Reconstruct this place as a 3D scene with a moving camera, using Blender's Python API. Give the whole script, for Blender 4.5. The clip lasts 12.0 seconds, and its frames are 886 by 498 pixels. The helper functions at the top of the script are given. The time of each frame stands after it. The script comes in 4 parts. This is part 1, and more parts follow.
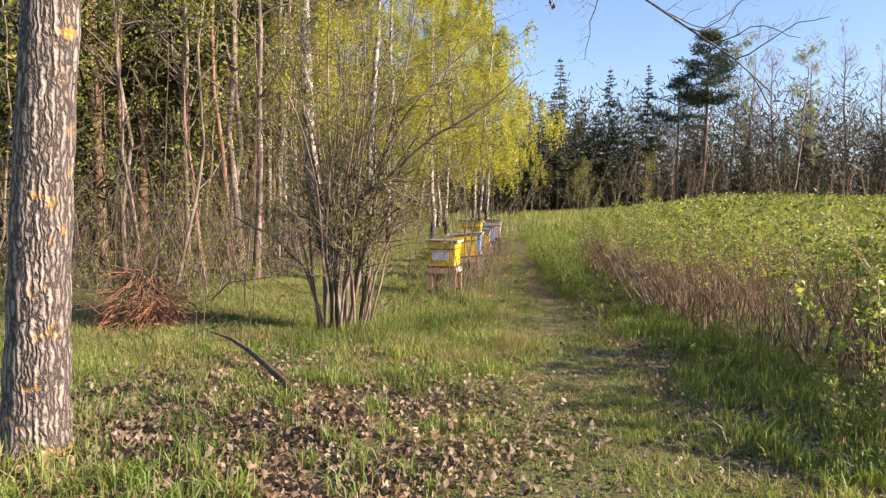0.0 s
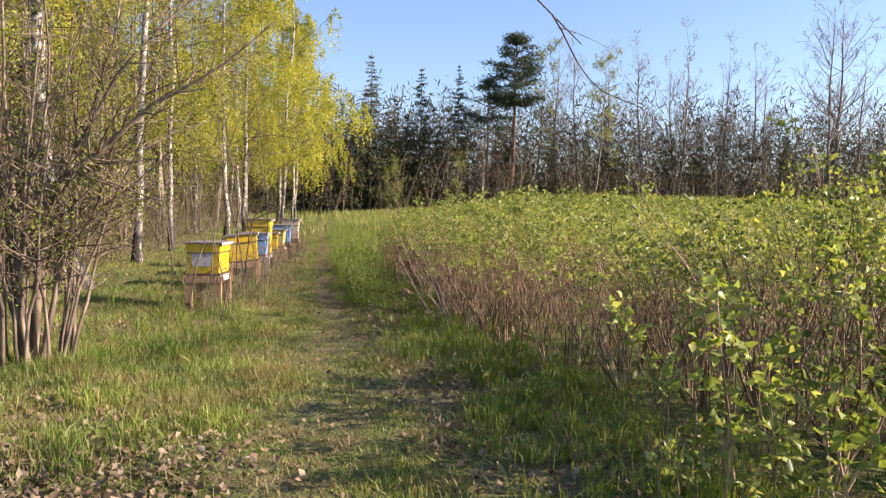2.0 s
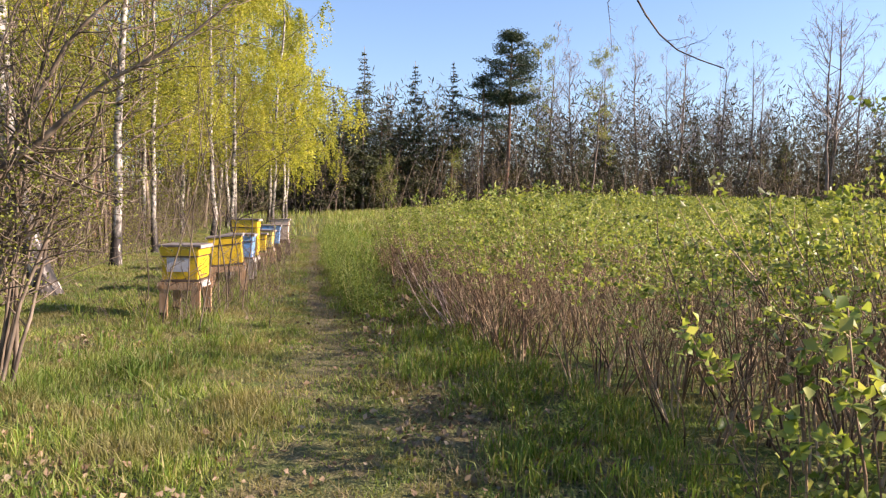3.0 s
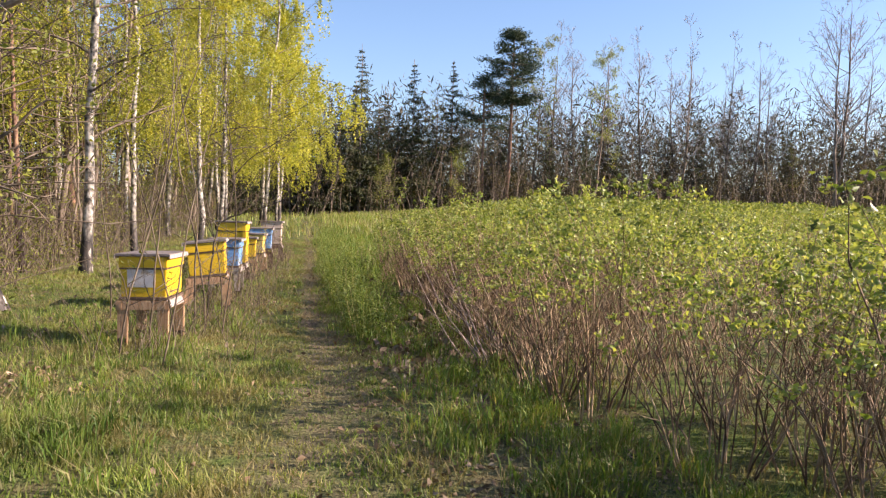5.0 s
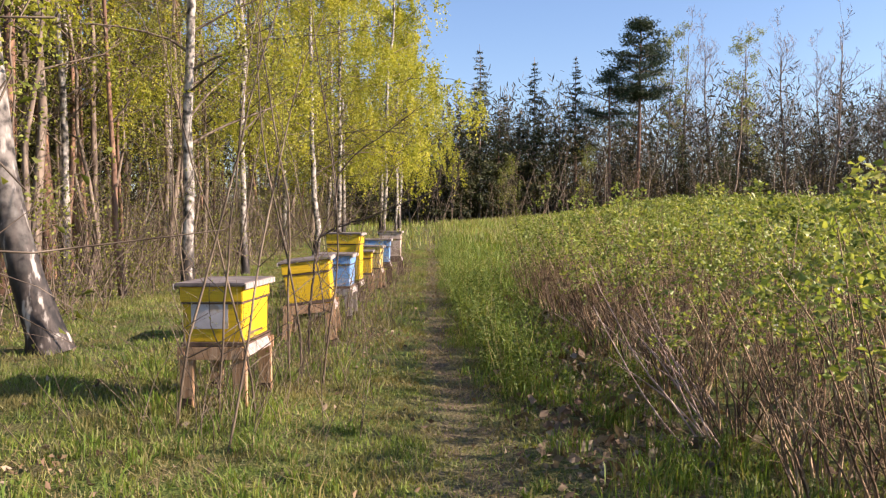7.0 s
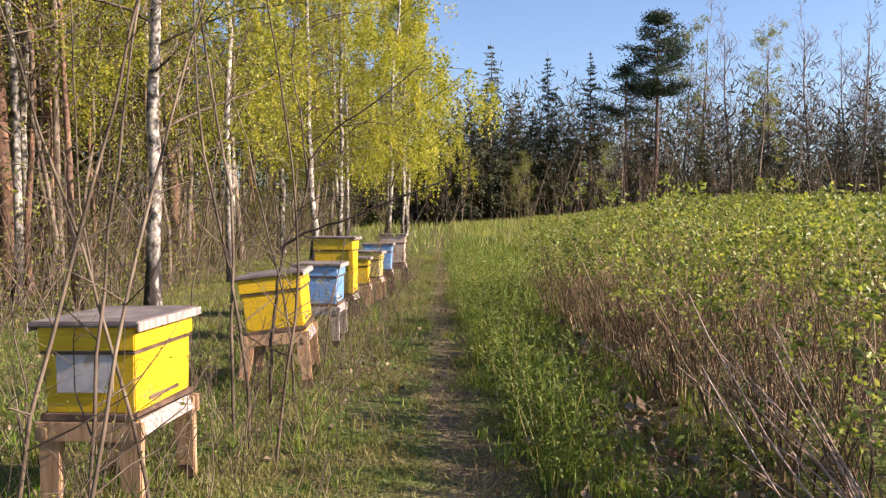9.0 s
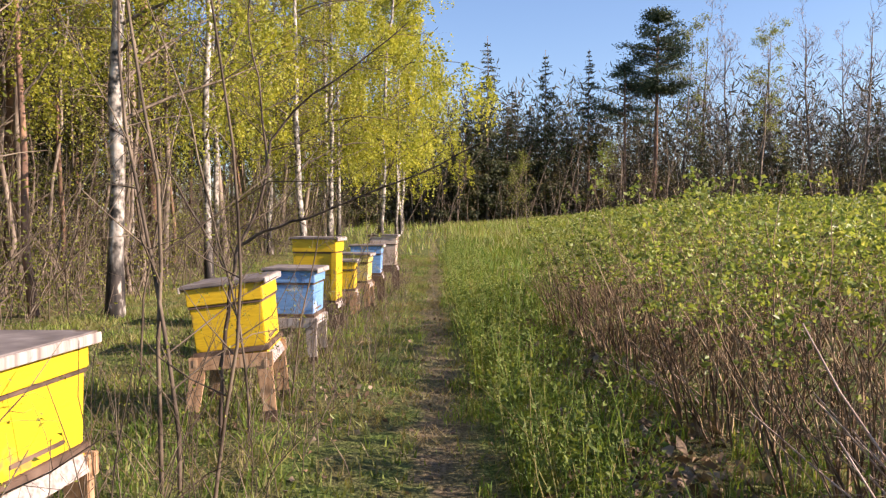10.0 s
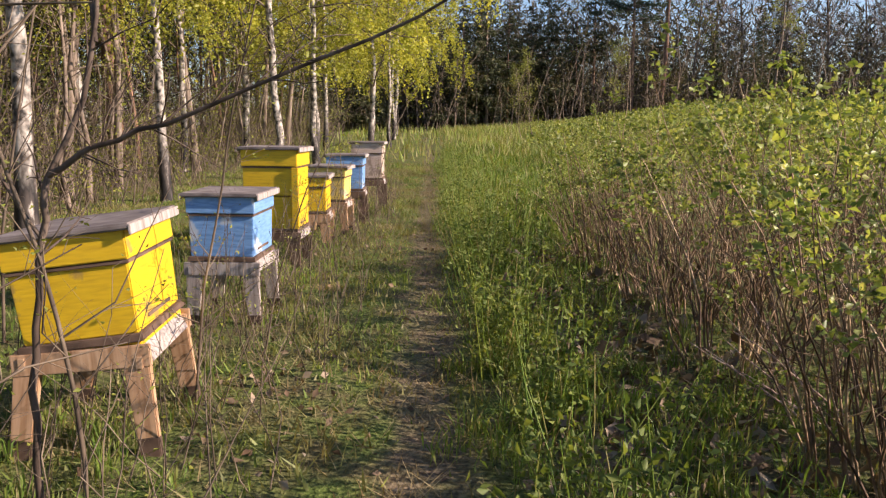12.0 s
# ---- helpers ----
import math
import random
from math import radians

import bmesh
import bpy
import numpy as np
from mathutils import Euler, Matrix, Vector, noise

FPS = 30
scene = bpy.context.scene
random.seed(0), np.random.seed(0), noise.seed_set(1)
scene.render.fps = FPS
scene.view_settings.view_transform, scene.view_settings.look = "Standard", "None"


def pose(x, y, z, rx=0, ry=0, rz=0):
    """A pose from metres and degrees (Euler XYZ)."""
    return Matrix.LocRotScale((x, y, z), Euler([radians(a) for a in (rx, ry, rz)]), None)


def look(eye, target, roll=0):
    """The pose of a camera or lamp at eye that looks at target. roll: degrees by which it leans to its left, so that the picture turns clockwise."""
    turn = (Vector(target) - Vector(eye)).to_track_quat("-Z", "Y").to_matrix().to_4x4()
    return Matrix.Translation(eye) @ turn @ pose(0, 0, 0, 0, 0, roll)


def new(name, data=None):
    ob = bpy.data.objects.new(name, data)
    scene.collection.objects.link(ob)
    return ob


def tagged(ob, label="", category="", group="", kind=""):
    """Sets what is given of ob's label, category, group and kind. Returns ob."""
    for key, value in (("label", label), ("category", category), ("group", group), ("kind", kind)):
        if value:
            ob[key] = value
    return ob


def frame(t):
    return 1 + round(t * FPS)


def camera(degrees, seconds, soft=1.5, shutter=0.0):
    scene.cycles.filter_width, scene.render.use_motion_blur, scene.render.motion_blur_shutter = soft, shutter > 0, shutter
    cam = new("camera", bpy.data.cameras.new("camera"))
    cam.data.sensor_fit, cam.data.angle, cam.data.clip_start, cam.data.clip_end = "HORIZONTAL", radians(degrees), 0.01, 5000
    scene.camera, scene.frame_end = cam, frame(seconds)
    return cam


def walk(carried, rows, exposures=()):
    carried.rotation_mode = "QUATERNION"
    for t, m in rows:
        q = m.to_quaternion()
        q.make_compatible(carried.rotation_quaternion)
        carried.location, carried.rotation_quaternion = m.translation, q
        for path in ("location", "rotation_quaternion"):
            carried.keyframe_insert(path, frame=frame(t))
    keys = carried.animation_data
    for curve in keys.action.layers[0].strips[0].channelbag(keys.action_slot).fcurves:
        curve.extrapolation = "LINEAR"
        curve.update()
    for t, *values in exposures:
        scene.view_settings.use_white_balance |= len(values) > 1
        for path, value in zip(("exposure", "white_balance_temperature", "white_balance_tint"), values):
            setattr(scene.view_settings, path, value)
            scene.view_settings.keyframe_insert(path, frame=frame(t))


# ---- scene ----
cam = camera(58.9, 12.0, soft=1.3)
PATH = [
    (0, (0.613, 1.343, 1.633), (0.391, 3.328, 1.527), 1.0),
    (0.5, (0.792, 1.823, 1.592), (0.879, 3.818, 1.49), 1.2),
    (1, (0.924, 2.31, 1.566), (1.108, 4.299, 1.465), 1.1),
    (1.5, (1.045, 2.832, 1.581), (1.277, 4.816, 1.482), 1.1),
    (2, (1.189, 3.408, 1.56), (1.425, 5.392, 1.464), 1.0),
    (2.5, (1.178, 4.003, 1.545), (1.415, 5.987, 1.448), 1.0),
    (3, (1.177, 4.579, 1.547), (1.432, 6.56, 1.451), 1.0),
    (5, (1.065, 6.686, 1.544), (1.335, 8.666, 1.456), 1.5),
    (5.5, (1.001, 7.373, 1.542), (1.279, 9.351, 1.457), 1.3),
    (6, (0.994, 8.074, 1.541), (1.194, 10.062, 1.461), 0.6),
    (6.5, (0.921, 8.684, 1.55), (0.959, 10.682, 1.47), 0.2),
    (7, (0.928, 9.375, 1.528), (0.895, 11.373, 1.452), -0.2),
    (9, (0.906, 11.635, 1.529), (0.847, 13.633, 1.456), -0.3),
    (9.5, (0.938, 12.251, 1.513), (0.888, 14.249, 1.441), -0.2),
    (10, (0.887, 12.877, 1.499), (0.84, 14.875, 1.429), -0.1),
    (10.5, (0.878, 13.455, 1.502), (0.832, 15.453, 1.431), -0.2),
    (11, (0.874, 14.073, 1.508), (0.831, 16.071, 1.438), -0.0),
    (11.5, (0.829, 14.633, 1.512), (0.794, 16.63, 1.417), 0.1),
    (12, (0.88, 15.2, 1.516), (0.841, 17.175, 1.205), 0.1),
]
walk(cam, [(t, look(e, g, r)) for t, e, g, r in PATH],
     exposures=((0, 1.32, 6500, 22.5), (5.5, 1.26, 6500, 22.5), (7, 1.16, 6500, 22.5), (11, 1.14, 6500, 22.5), (12, 0.95, 6500, 22.5)))

# ---- world, sun, exposure ----
SUN_AZ, SUN_EL = radians(-9), radians(26)   # azimuth from +x towards +y
world = bpy.data.worlds.new("world")
scene.world = world
world.use_nodes = True
wn = world.node_tree
sky = wn.nodes.new("ShaderNodeTexSky")
sky.sky_type = 'NISHITA'
sky.sun_disc = False
sky.sun_elevation = SUN_EL
sky.sun_rotation = radians(90) - SUN_AZ
sky.air_density, sky.dust_density, sky.ozone_density = 1.1, 0.6, 4.0
wn.links.new(sky.outputs[0], wn.nodes["Background"].inputs[0])
wn.nodes["Background"].inputs[1].default_value = 0.092
sun = new("sun", bpy.data.lights.new("sun", 'SUN'))
sun.data.energy = 5.0
sun.data.angle = radians(0.5)
sun.data.color = (1.0, 0.86, 0.68)
to_sun = Vector((math.cos(SUN_EL) * math.cos(SUN_AZ), math.cos(SUN_EL) * math.sin(SUN_AZ), math.sin(SUN_EL)))
sun.rotation_euler = to_sun.to_track_quat("Z", "Y").to_euler()

# ---- materials ----
def nodes_of(name):
    m = bpy.data.materials.new(name)
    m.use_nodes = True
    return m, m.node_tree.nodes, m.node_tree.links, m.node_tree.nodes["Principled BSDF"]


def ramp(nt, lk, src, stops):
    r = nt.new("ShaderNodeValToRGB")
    el = r.color_ramp.elements
    while len(el) < len(stops):
        el.new(0.5)
    for e, (p, c) in zip(el, stops):
        e.position, e.color = p, (*c, 1)
    lk.new(src, r.inputs[0])
    return r.outputs[0]


def noise_tex(nt, lk, scale, detail=4.0, stretch=None):
    tc = nt.new("ShaderNodeTexCoord")
    n = nt.new("ShaderNodeTexNoise")
    n.inputs["Scale"].default_value = scale
    n.inputs["Detail"].default_value = detail
    src = tc.outputs["Object"]
    if stretch:
        mp = nt.new("ShaderNodeMapping")
        mp.inputs["Scale"].default_value = stretch
        lk.new(src, mp.inputs[0])
        src = mp.outputs[0]
    lk.new(src, n.inputs["Vector"])
    return n


def mixed(nt, lk, fac, a, b, mode="MIX"):
    m = nt.new("ShaderNodeMix")
    m.data_type, m.blend_type = "RGBA", mode
    for sock, v in ((m.inputs[0], fac), (m.inputs[6], a), (m.inputs[7], b)):
        if isinstance(v, (int, float)):
            sock.default_value = v
        elif isinstance(v, tuple):
            sock.default_value = (*v, 1)
        else:
            lk.new(v, sock)
    return m.outputs[2]


def bump(nt, lk, height, bs, strength, dist=0.01):
    b = nt.new("ShaderNodeBump")
    b.inputs["Strength"].default_value = strength
    b.inputs["Distance"].default_value = dist
    lk.new(height, b.inputs["Height"])
    lk.new(b.outputs[0], bs.inputs["Normal"])


def rough_mat(name, stops, scale, rough=0.85, relief=0.5, stretch=None, dist=0.01, spots=None, spot_scale=2.0, spot_at=0.58):
    """A grainy opaque surface: a ramp over noise, and larger stains of another colour."""
    m, nt, lk, bs = nodes_of(name)
    n = noise_tex(nt, lk, scale, 6, stretch)
    c = ramp(nt, lk, n.outputs[0], stops)
    if spots:
        n2 = noise_tex(nt, lk, spot_scale, 5)
        f = ramp(nt, lk, n2.outputs[0], [(spot_at, (0, 0, 0)), (spot_at + 0.06, (1, 1, 1))])
        c = mixed(nt, lk, f, c, spots)
    lk.new(c, bs.inputs["Base Color"])
    bs.inputs["Roughness"].default_value = rough
    bs.inputs["Specular IOR Level"].default_value = 0.25
    bump(nt, lk, n.outputs[0], bs, relief, dist)
    return m


def leaf_mat(name, colours, translucency=0.45, rough=0.55, per_object=0.3, field_scale=0.7, dry=None):
    """Thin leaves or blades: colour by piece, by plant and by a slow field over the place; part of the light goes through."""
    m, nt, lk, bs = nodes_of(name)
    geo = nt.new("ShaderNodeNewGeometry")
    c = ramp(nt, lk, geo.outputs["Random Per Island"], [(i / max(1, len(colours) - 1), k) for i, k in enumerate(colours)])
    n = noise_tex(nt, lk, field_scale, 3)
    v = ramp(nt, lk, n.outputs[0], [(0.28, (0.5, 0.55, 0.5)), (0.5, (0.9, 0.92, 0.85)), (0.72, (1.3, 1.2, 1.05))])
    c = mixed(nt, lk, 1.0, c, v, "MULTIPLY")
    if dry:
        n3 = noise_tex(nt, lk, 1.3, 4)
        c = mixed(nt, lk, ramp(nt, lk, n3.outputs[0], [(0.44, (0, 0, 0)), (0.62, (0.8, 0.8, 0.8))]), c, dry)
    oi = nt.new("ShaderNodeObjectInfo")
    v2 = ramp(nt, lk, oi.outputs["Random"], [(0, (1 - per_object, 1 - per_object, 1 - per_object)), (1, (1, 1, 1))])
    c = mixed(nt, lk, 1.0, c, v2, "MULTIPLY")
    lk.new(c, bs.inputs["Base Color"])
    bs.inputs["Roughness"].default_value = rough
    bs.inputs["Specular IOR Level"].default_value = 0.3
    tr = nt.new("ShaderNodeBsdfTranslucent")
    lk.new(mixed(nt, lk, 1.0, c, (1.25, 1.15, 0.6), "MULTIPLY"), tr.inputs[0])
    mx = nt.new("ShaderNodeMixShader")
    mx.inputs[0].default_value = translucency
    lk.new(bs.outputs[0], mx.inputs[1])
    lk.new(tr.outputs[0], mx.inputs[2])
    lk.new(mx.outputs[0], nt["Material Output"].inputs[0])
    return m


def ground_mat():
    m, nt, lk, bs = nodes_of("earth")
    fine = noise_tex(nt, lk, 38, 8)
    mid = noise_tex(nt, lk, 3.1, 5)
    soil = ramp(nt, lk, fine.outputs[0], [(0.25, (0.045, 0.035, 0.02)), (0.5, (0.13, 0.10, 0.055)), (0.75, (0.24, 0.19, 0.11))])
    moss = ramp(nt, lk, fine.outputs[0], [(0.3, (0.03, 0.045, 0.012)), (0.5, (0.09, 0.13, 0.03)), (0.75, (0.19, 0.22, 0.065))])
    f = ramp(nt, lk, mid.outputs[0], [(0.36, (0.25, 0.25, 0.25)), (0.62, (1, 1, 1))])
    c = mixed(nt, lk, f, soil, moss)
    at = nt.new("ShaderNodeAttribute")
    at.attribute_name = "trodden"
    path = ramp(nt, lk, fine.outputs[0], [(0.25, (0.06, 0.04, 0.03)), (0.5, (0.17, 0.12, 0.085)), (0.8, (0.32, 0.24, 0.17))])
    torn = noise_tex(nt, lk, 5.0, 6)
    edge = nt.new("ShaderNodeMath")
    edge.operation = "MULTIPLY_ADD"
    lk.new(torn.outputs[0], edge.inputs[0])
    edge.inputs[1].default_value = 1.6
    edge.inputs[2].default_value = -0.95
    both = nt.new("ShaderNodeMath")
    both.operation, both.use_clamp = "ADD", True
    lk.new(edge.outputs[0], both.inputs[0])
    lk.new(at.outputs["Fac"], both.inputs[1])
    fac = nt.new("ShaderNodeMath")
    fac.operation = "MULTIPLY"
    lk.new(both.outputs[0], fac.inputs[0])
    lk.new(at.outputs["Fac"], fac.inputs[1])
    c = mixed(nt, lk, fac.outputs[0], c, path)
    lk.new(c, bs.inputs["Base Color"])
    bs.inputs["Roughness"].default_value = 0.95
    bs.inputs["Specular IOR Level"].default_value = 0.1
    bump(nt, lk, fine.outputs[0], bs, 0.8, 0.03)
    return m


def paint_mat(name, base, worn, under, wear=0.62):
    """Old gloss paint on boards: brush streaks, grime, and flakes down to the wood."""
    m, nt, lk, bs = nodes_of(name)
    streak = noise_tex(nt, lk, 9, 5, (1, 1, 7))
    c = ramp(nt, lk, streak.outputs[0], [(0.3, worn), (0.6, base)])
    grime = noise_tex(nt, lk, 5.5, 8)
    c = mixed(nt, lk, ramp(nt, lk, grime.outputs[0], [(wear, (0, 0, 0)), (wear + 0.05, (0.85, 0.85, 0.85))]), c, under)
    lk.new(c, bs.inputs["Base Color"])
    bs.inputs["Roughness"].default_value = 0.5
    bump(nt, lk, streak.outputs[0], bs, 0.25, 0.004)
    return m


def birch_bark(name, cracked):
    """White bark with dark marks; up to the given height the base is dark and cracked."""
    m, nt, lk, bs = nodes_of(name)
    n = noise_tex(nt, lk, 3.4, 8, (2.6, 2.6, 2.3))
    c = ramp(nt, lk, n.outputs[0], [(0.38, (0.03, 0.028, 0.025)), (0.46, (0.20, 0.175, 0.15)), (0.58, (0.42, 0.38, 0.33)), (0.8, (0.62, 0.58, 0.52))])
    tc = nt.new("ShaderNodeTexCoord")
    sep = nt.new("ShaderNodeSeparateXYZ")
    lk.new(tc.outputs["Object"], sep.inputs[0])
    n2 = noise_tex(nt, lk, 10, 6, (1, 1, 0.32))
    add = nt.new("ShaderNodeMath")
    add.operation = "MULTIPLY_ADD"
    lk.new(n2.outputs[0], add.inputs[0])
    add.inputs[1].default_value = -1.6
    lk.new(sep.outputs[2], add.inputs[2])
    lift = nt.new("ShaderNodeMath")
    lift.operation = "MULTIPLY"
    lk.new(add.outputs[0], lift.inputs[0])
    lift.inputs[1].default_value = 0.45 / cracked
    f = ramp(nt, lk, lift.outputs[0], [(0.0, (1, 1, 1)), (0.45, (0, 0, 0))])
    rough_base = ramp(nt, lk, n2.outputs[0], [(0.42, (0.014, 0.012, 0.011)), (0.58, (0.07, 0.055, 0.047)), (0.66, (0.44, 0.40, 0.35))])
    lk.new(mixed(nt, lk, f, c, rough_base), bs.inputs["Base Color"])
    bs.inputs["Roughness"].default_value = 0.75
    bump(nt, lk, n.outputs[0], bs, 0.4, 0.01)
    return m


def oak_bark():
    m, nt, lk, bs = nodes_of("oak_bark")
    tc = nt.new("ShaderNodeTexCoord")
    mp = nt.new("ShaderNodeMapping")
    mp.inputs["Scale"].default_value = (1, 1, 0.13)
    lk.new(tc.outputs["Object"], mp.inputs[0])
    v = nt.new("ShaderNodeTexVoronoi")
    v.feature = "DISTANCE_TO_EDGE"
    v.inputs["Scale"].default_value = 30
    nn = noise_tex(nt, lk, 14, 4)
    warp = mixed(nt, lk, 0.05, mp.outputs[0], nn.outputs[1])
    lk.new(warp, v.inputs["Vector"])
    c = ramp(nt, lk, v.outputs[0], [(0.0, (0.03, 0.025, 0.02)), (0.10, (0.13, 0.105, 0.085)), (0.32, (0.36, 0.30, 0.25))])
    n2 = noise_tex(nt, lk, 7, 9)
    f = ramp(nt, lk, n2.outputs[0], [(0.60, (0, 0, 0)), (0.70, (0.75, 0.75, 0.75))])
    c = mixed(nt, lk, f, c, (0.55, 0.30, 0.05))
    lk.new(c, bs.inputs["Base Color"])
    bs.inputs["Roughness"].default_value = 0.9
    bump(nt, lk, v.outputs[0], bs, 1.0, 0.05)
    return m


M_EARTH = ground_mat()
M_GRASS = leaf_mat("grass_blades", [(0.11, 0.18, 0.035), (0.23, 0.33, 0.06), (0.35, 0.44, 0.10), (0.17, 0.27, 0.045), (0.28, 0.37, 0.075), (0.48, 0.42, 0.23), (0.07, 0.12, 0.03)], 0.34, 0.5, dry=(0.30, 0.25, 0.11))
M_TALL = leaf_mat("tall_grass", [(0.12, 0.21, 0.04), (0.20, 0.32, 0.06), (0.29, 0.38, 0.08), (0.44, 0.37, 0.19)], 0.4, 0.5)
M_DRY = leaf_mat("dry_grass", [(0.36, 0.28, 0.15), (0.42, 0.35, 0.2), (0.28, 0.2, 0.1)], 0.25, 0.7)
M_LITTER = leaf_mat("fallen_leaves", [(0.18, 0.11, 0.07), (0.34, 0.245, 0.175), (0.48, 0.385, 0.30), (0.24, 0.155, 0.105), (0.38, 0.28, 0.20), (0.13, 0.08, 0.055), (0.28, 0.19, 0.135)], 0.15, 0.75)
M_ROSE = leaf_mat("shrub_leaves", [(0.10, 0.16, 0.035), (0.31, 0.40, 0.09), (0.47, 0.54, 0.15), (0.21, 0.29, 0.06), (0.58, 0.60, 0.22), (0.06, 0.10, 0.028)], 0.45, 0.4)
M_BIRCHLEAF = leaf_mat("young_birch_leaves", [(0.32, 0.36, 0.045), (0.46, 0.48, 0.07), (0.60, 0.58, 0.13), (0.38, 0.41, 0.055)], 0.52, 0.5)
M_BUDS = leaf_mat("opening_buds", [(0.27, 0.31, 0.05), (0.38, 0.41, 0.09), (0.22, 0.24, 0.05)], 0.4, 0.5)
M_NEEDLE = leaf_mat("conifer_needles", [(0.05, 0.062, 0.03), (0.085, 0.098, 0.042), (0.13, 0.135, 0.06)], 0.15, 0.6)
M_PINE = leaf_mat("pine_needles", [(0.04, 0.065, 0.045), (0.065, 0.095, 0.06), (0.09, 0.12, 0.07)], 0.15, 0.6)
M_CANE = rough_mat("brown_canes", [(0.34, (0.07, 0.042, 0.026)), (0.5, (0.23, 0.15, 0.09)), (0.68, (0.58, 0.43, 0.27))], 2.6, 0.7, 0.3)
M_SAPLING = rough_mat("dark_sapling_bark", [(0.3, (0.035, 0.025, 0.02)), (0.5, (0.09, 0.065, 0.05)), (0.75, (0.2, 0.155, 0.12))], 12, 0.8, 0.5, (1, 1, 0.4))
M_WEED = leaf_mat("weed_leaves", [(0.10, 0.16, 0.035), (0.19, 0.26, 0.055), (0.30, 0.36, 0.09), (0.15, 0.21, 0.045)], 0.4, 0.55)
M_STEM = rough_mat("sapling_bark", [(0.32, (0.04, 0.03, 0.022)), (0.5, (0.13, 0.098, 0.07)), (0.72, (0.30, 0.235, 0.165))], 5, 0.8, 0.5, (1, 1, 0.6))
M_PALE = rough_mat("pale_dead_canes", [(0.3, (0.26, 0.17, 0.13)), (0.55, (0.45, 0.33, 0.27)), (0.75, (0.62, 0.5, 0.42))], 9, 0.8, 0.3)
M_SPRAY = leaf_mat("bare_twig_sprays", [(0.07, 0.058, 0.05), (0.12, 0.10, 0.083), (0.17, 0.145, 0.12), (0.11, 0.105, 0.055)], 0.2, 0.8)
# Twigs behind the birches; the dark between the trunks is put into their colour.
M_DEEP = leaf_mat("shade_toned_twigs", [(0.035, 0.04, 0.018), (0.06, 0.065, 0.025), (0.10, 0.09, 0.045), (0.085, 0.065, 0.04)], 0.2, 0.8)
M_OLIVE = leaf_mat("olive_twig_leaves", [(0.09, 0.082, 0.045), (0.14, 0.125, 0.06), (0.19, 0.165, 0.085), (0.16, 0.118, 0.08)], 0.3, 0.7)
M_TWIG = rough_mat("grey_brown_bark", [(0.3, (0.055, 0.04, 0.03)), (0.5, (0.15, 0.115, 0.085)), (0.75, (0.30, 0.24, 0.18))], 12, 0.85, 0.5, (1, 1, 0.4))
# Pale grey twigs of far trees; distance haze is put into the colour.
M_FARTWIG = rough_mat("pale_hazed_twigs", [(0.3, (0.15, 0.125, 0.115)), (0.5, (0.27, 0.23, 0.21)), (0.75, (0.40, 0.35, 0.32))], 6, 0.85, 0.4)
M_HAZEL = rough_mat("hazel_bark", [(0.3, (0.055, 0.04, 0.03)), (0.5, (0.155, 0.118, 0.086)), (0.72, (0.34, 0.27, 0.20))], 9, 0.8, 0.5, (1, 1, 0.4))
M_TRUNK = rough_mat("forest_bark", [(0.3, (0.07, 0.05, 0.04)), (0.5, (0.2, 0.155, 0.12)), (0.75, (0.36, 0.29, 0.23))], 8, 0.9, 0.8, (1, 1, 0.25), 0.02)
M_PINEBARK = rough_mat("pine_bark", [(0.3, (0.08, 0.05, 0.04)), (0.55, (0.22, 0.13, 0.09)), (0.75, (0.38, 0.22, 0.13))], 6, 0.9, 0.8, (1, 1, 0.4), 0.02)
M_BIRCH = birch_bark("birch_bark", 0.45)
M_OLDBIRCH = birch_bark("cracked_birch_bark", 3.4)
M_OAK = oak_bark()
M_BRUSH = rough_mat("rusty_brush", [(0.3, (0.12, 0.05, 0.03)), (0.55, (0.33, 0.16, 0.09)), (0.75, (0.46, 0.28, 0.17))], 14, 0.9, 0.4)
M_YELLOW = paint_mat("yellow_paint", (0.72, 0.47, 0.014), (0.58, 0.36, 0.014), (0.34, 0.22, 0.07), 0.64)
M_BLUE = paint_mat("blue_paint", (0.19, 0.37, 0.66), (0.11, 0.25, 0.50), (0.50, 0.55, 0.60), 0.60)
M_CREAM = paint_mat("pale_pink_paint", (0.58, 0.46, 0.38), (0.45, 0.33, 0.26), (0.3, 0.22, 0.17), 0.55)
M_MUSTARD = paint_mat("cream_yellow_paint", (0.80, 0.60, 0.14), (0.66, 0.5, 0.16), (0.55, 0.45, 0.33), 0.56)
M_FELT = rough_mat("weathered_roofing", [(0.3, (0.12, 0.10, 0.095)), (0.55, (0.21, 0.18, 0.17)), (0.8, (0.33, 0.29, 0.27))], 7, 0.8, 0.5, None, 0.006, (0.13, 0.10, 0.08), 3.0)
M_ZINC = rough_mat("grey_sheet", [(0.3, (0.38, 0.36, 0.38)), (0.6, (0.55, 0.53, 0.55)), (0.8, (0.64, 0.62, 0.63))], 6, 0.55, 0.2, None, 0.004, (0.40, 0.33, 0.26), 6.0)
M_PINEWOOD = rough_mat("bare_softwood", [(0.3, (0.30, 0.17, 0.09)), (0.55, (0.47, 0.30, 0.18)), (0.8, (0.58, 0.42, 0.29))], 6, 0.8, 0.35, (6, 6, 0.5), 0.004, (0.16, 0.10, 0.07), 4.0, 0.62)
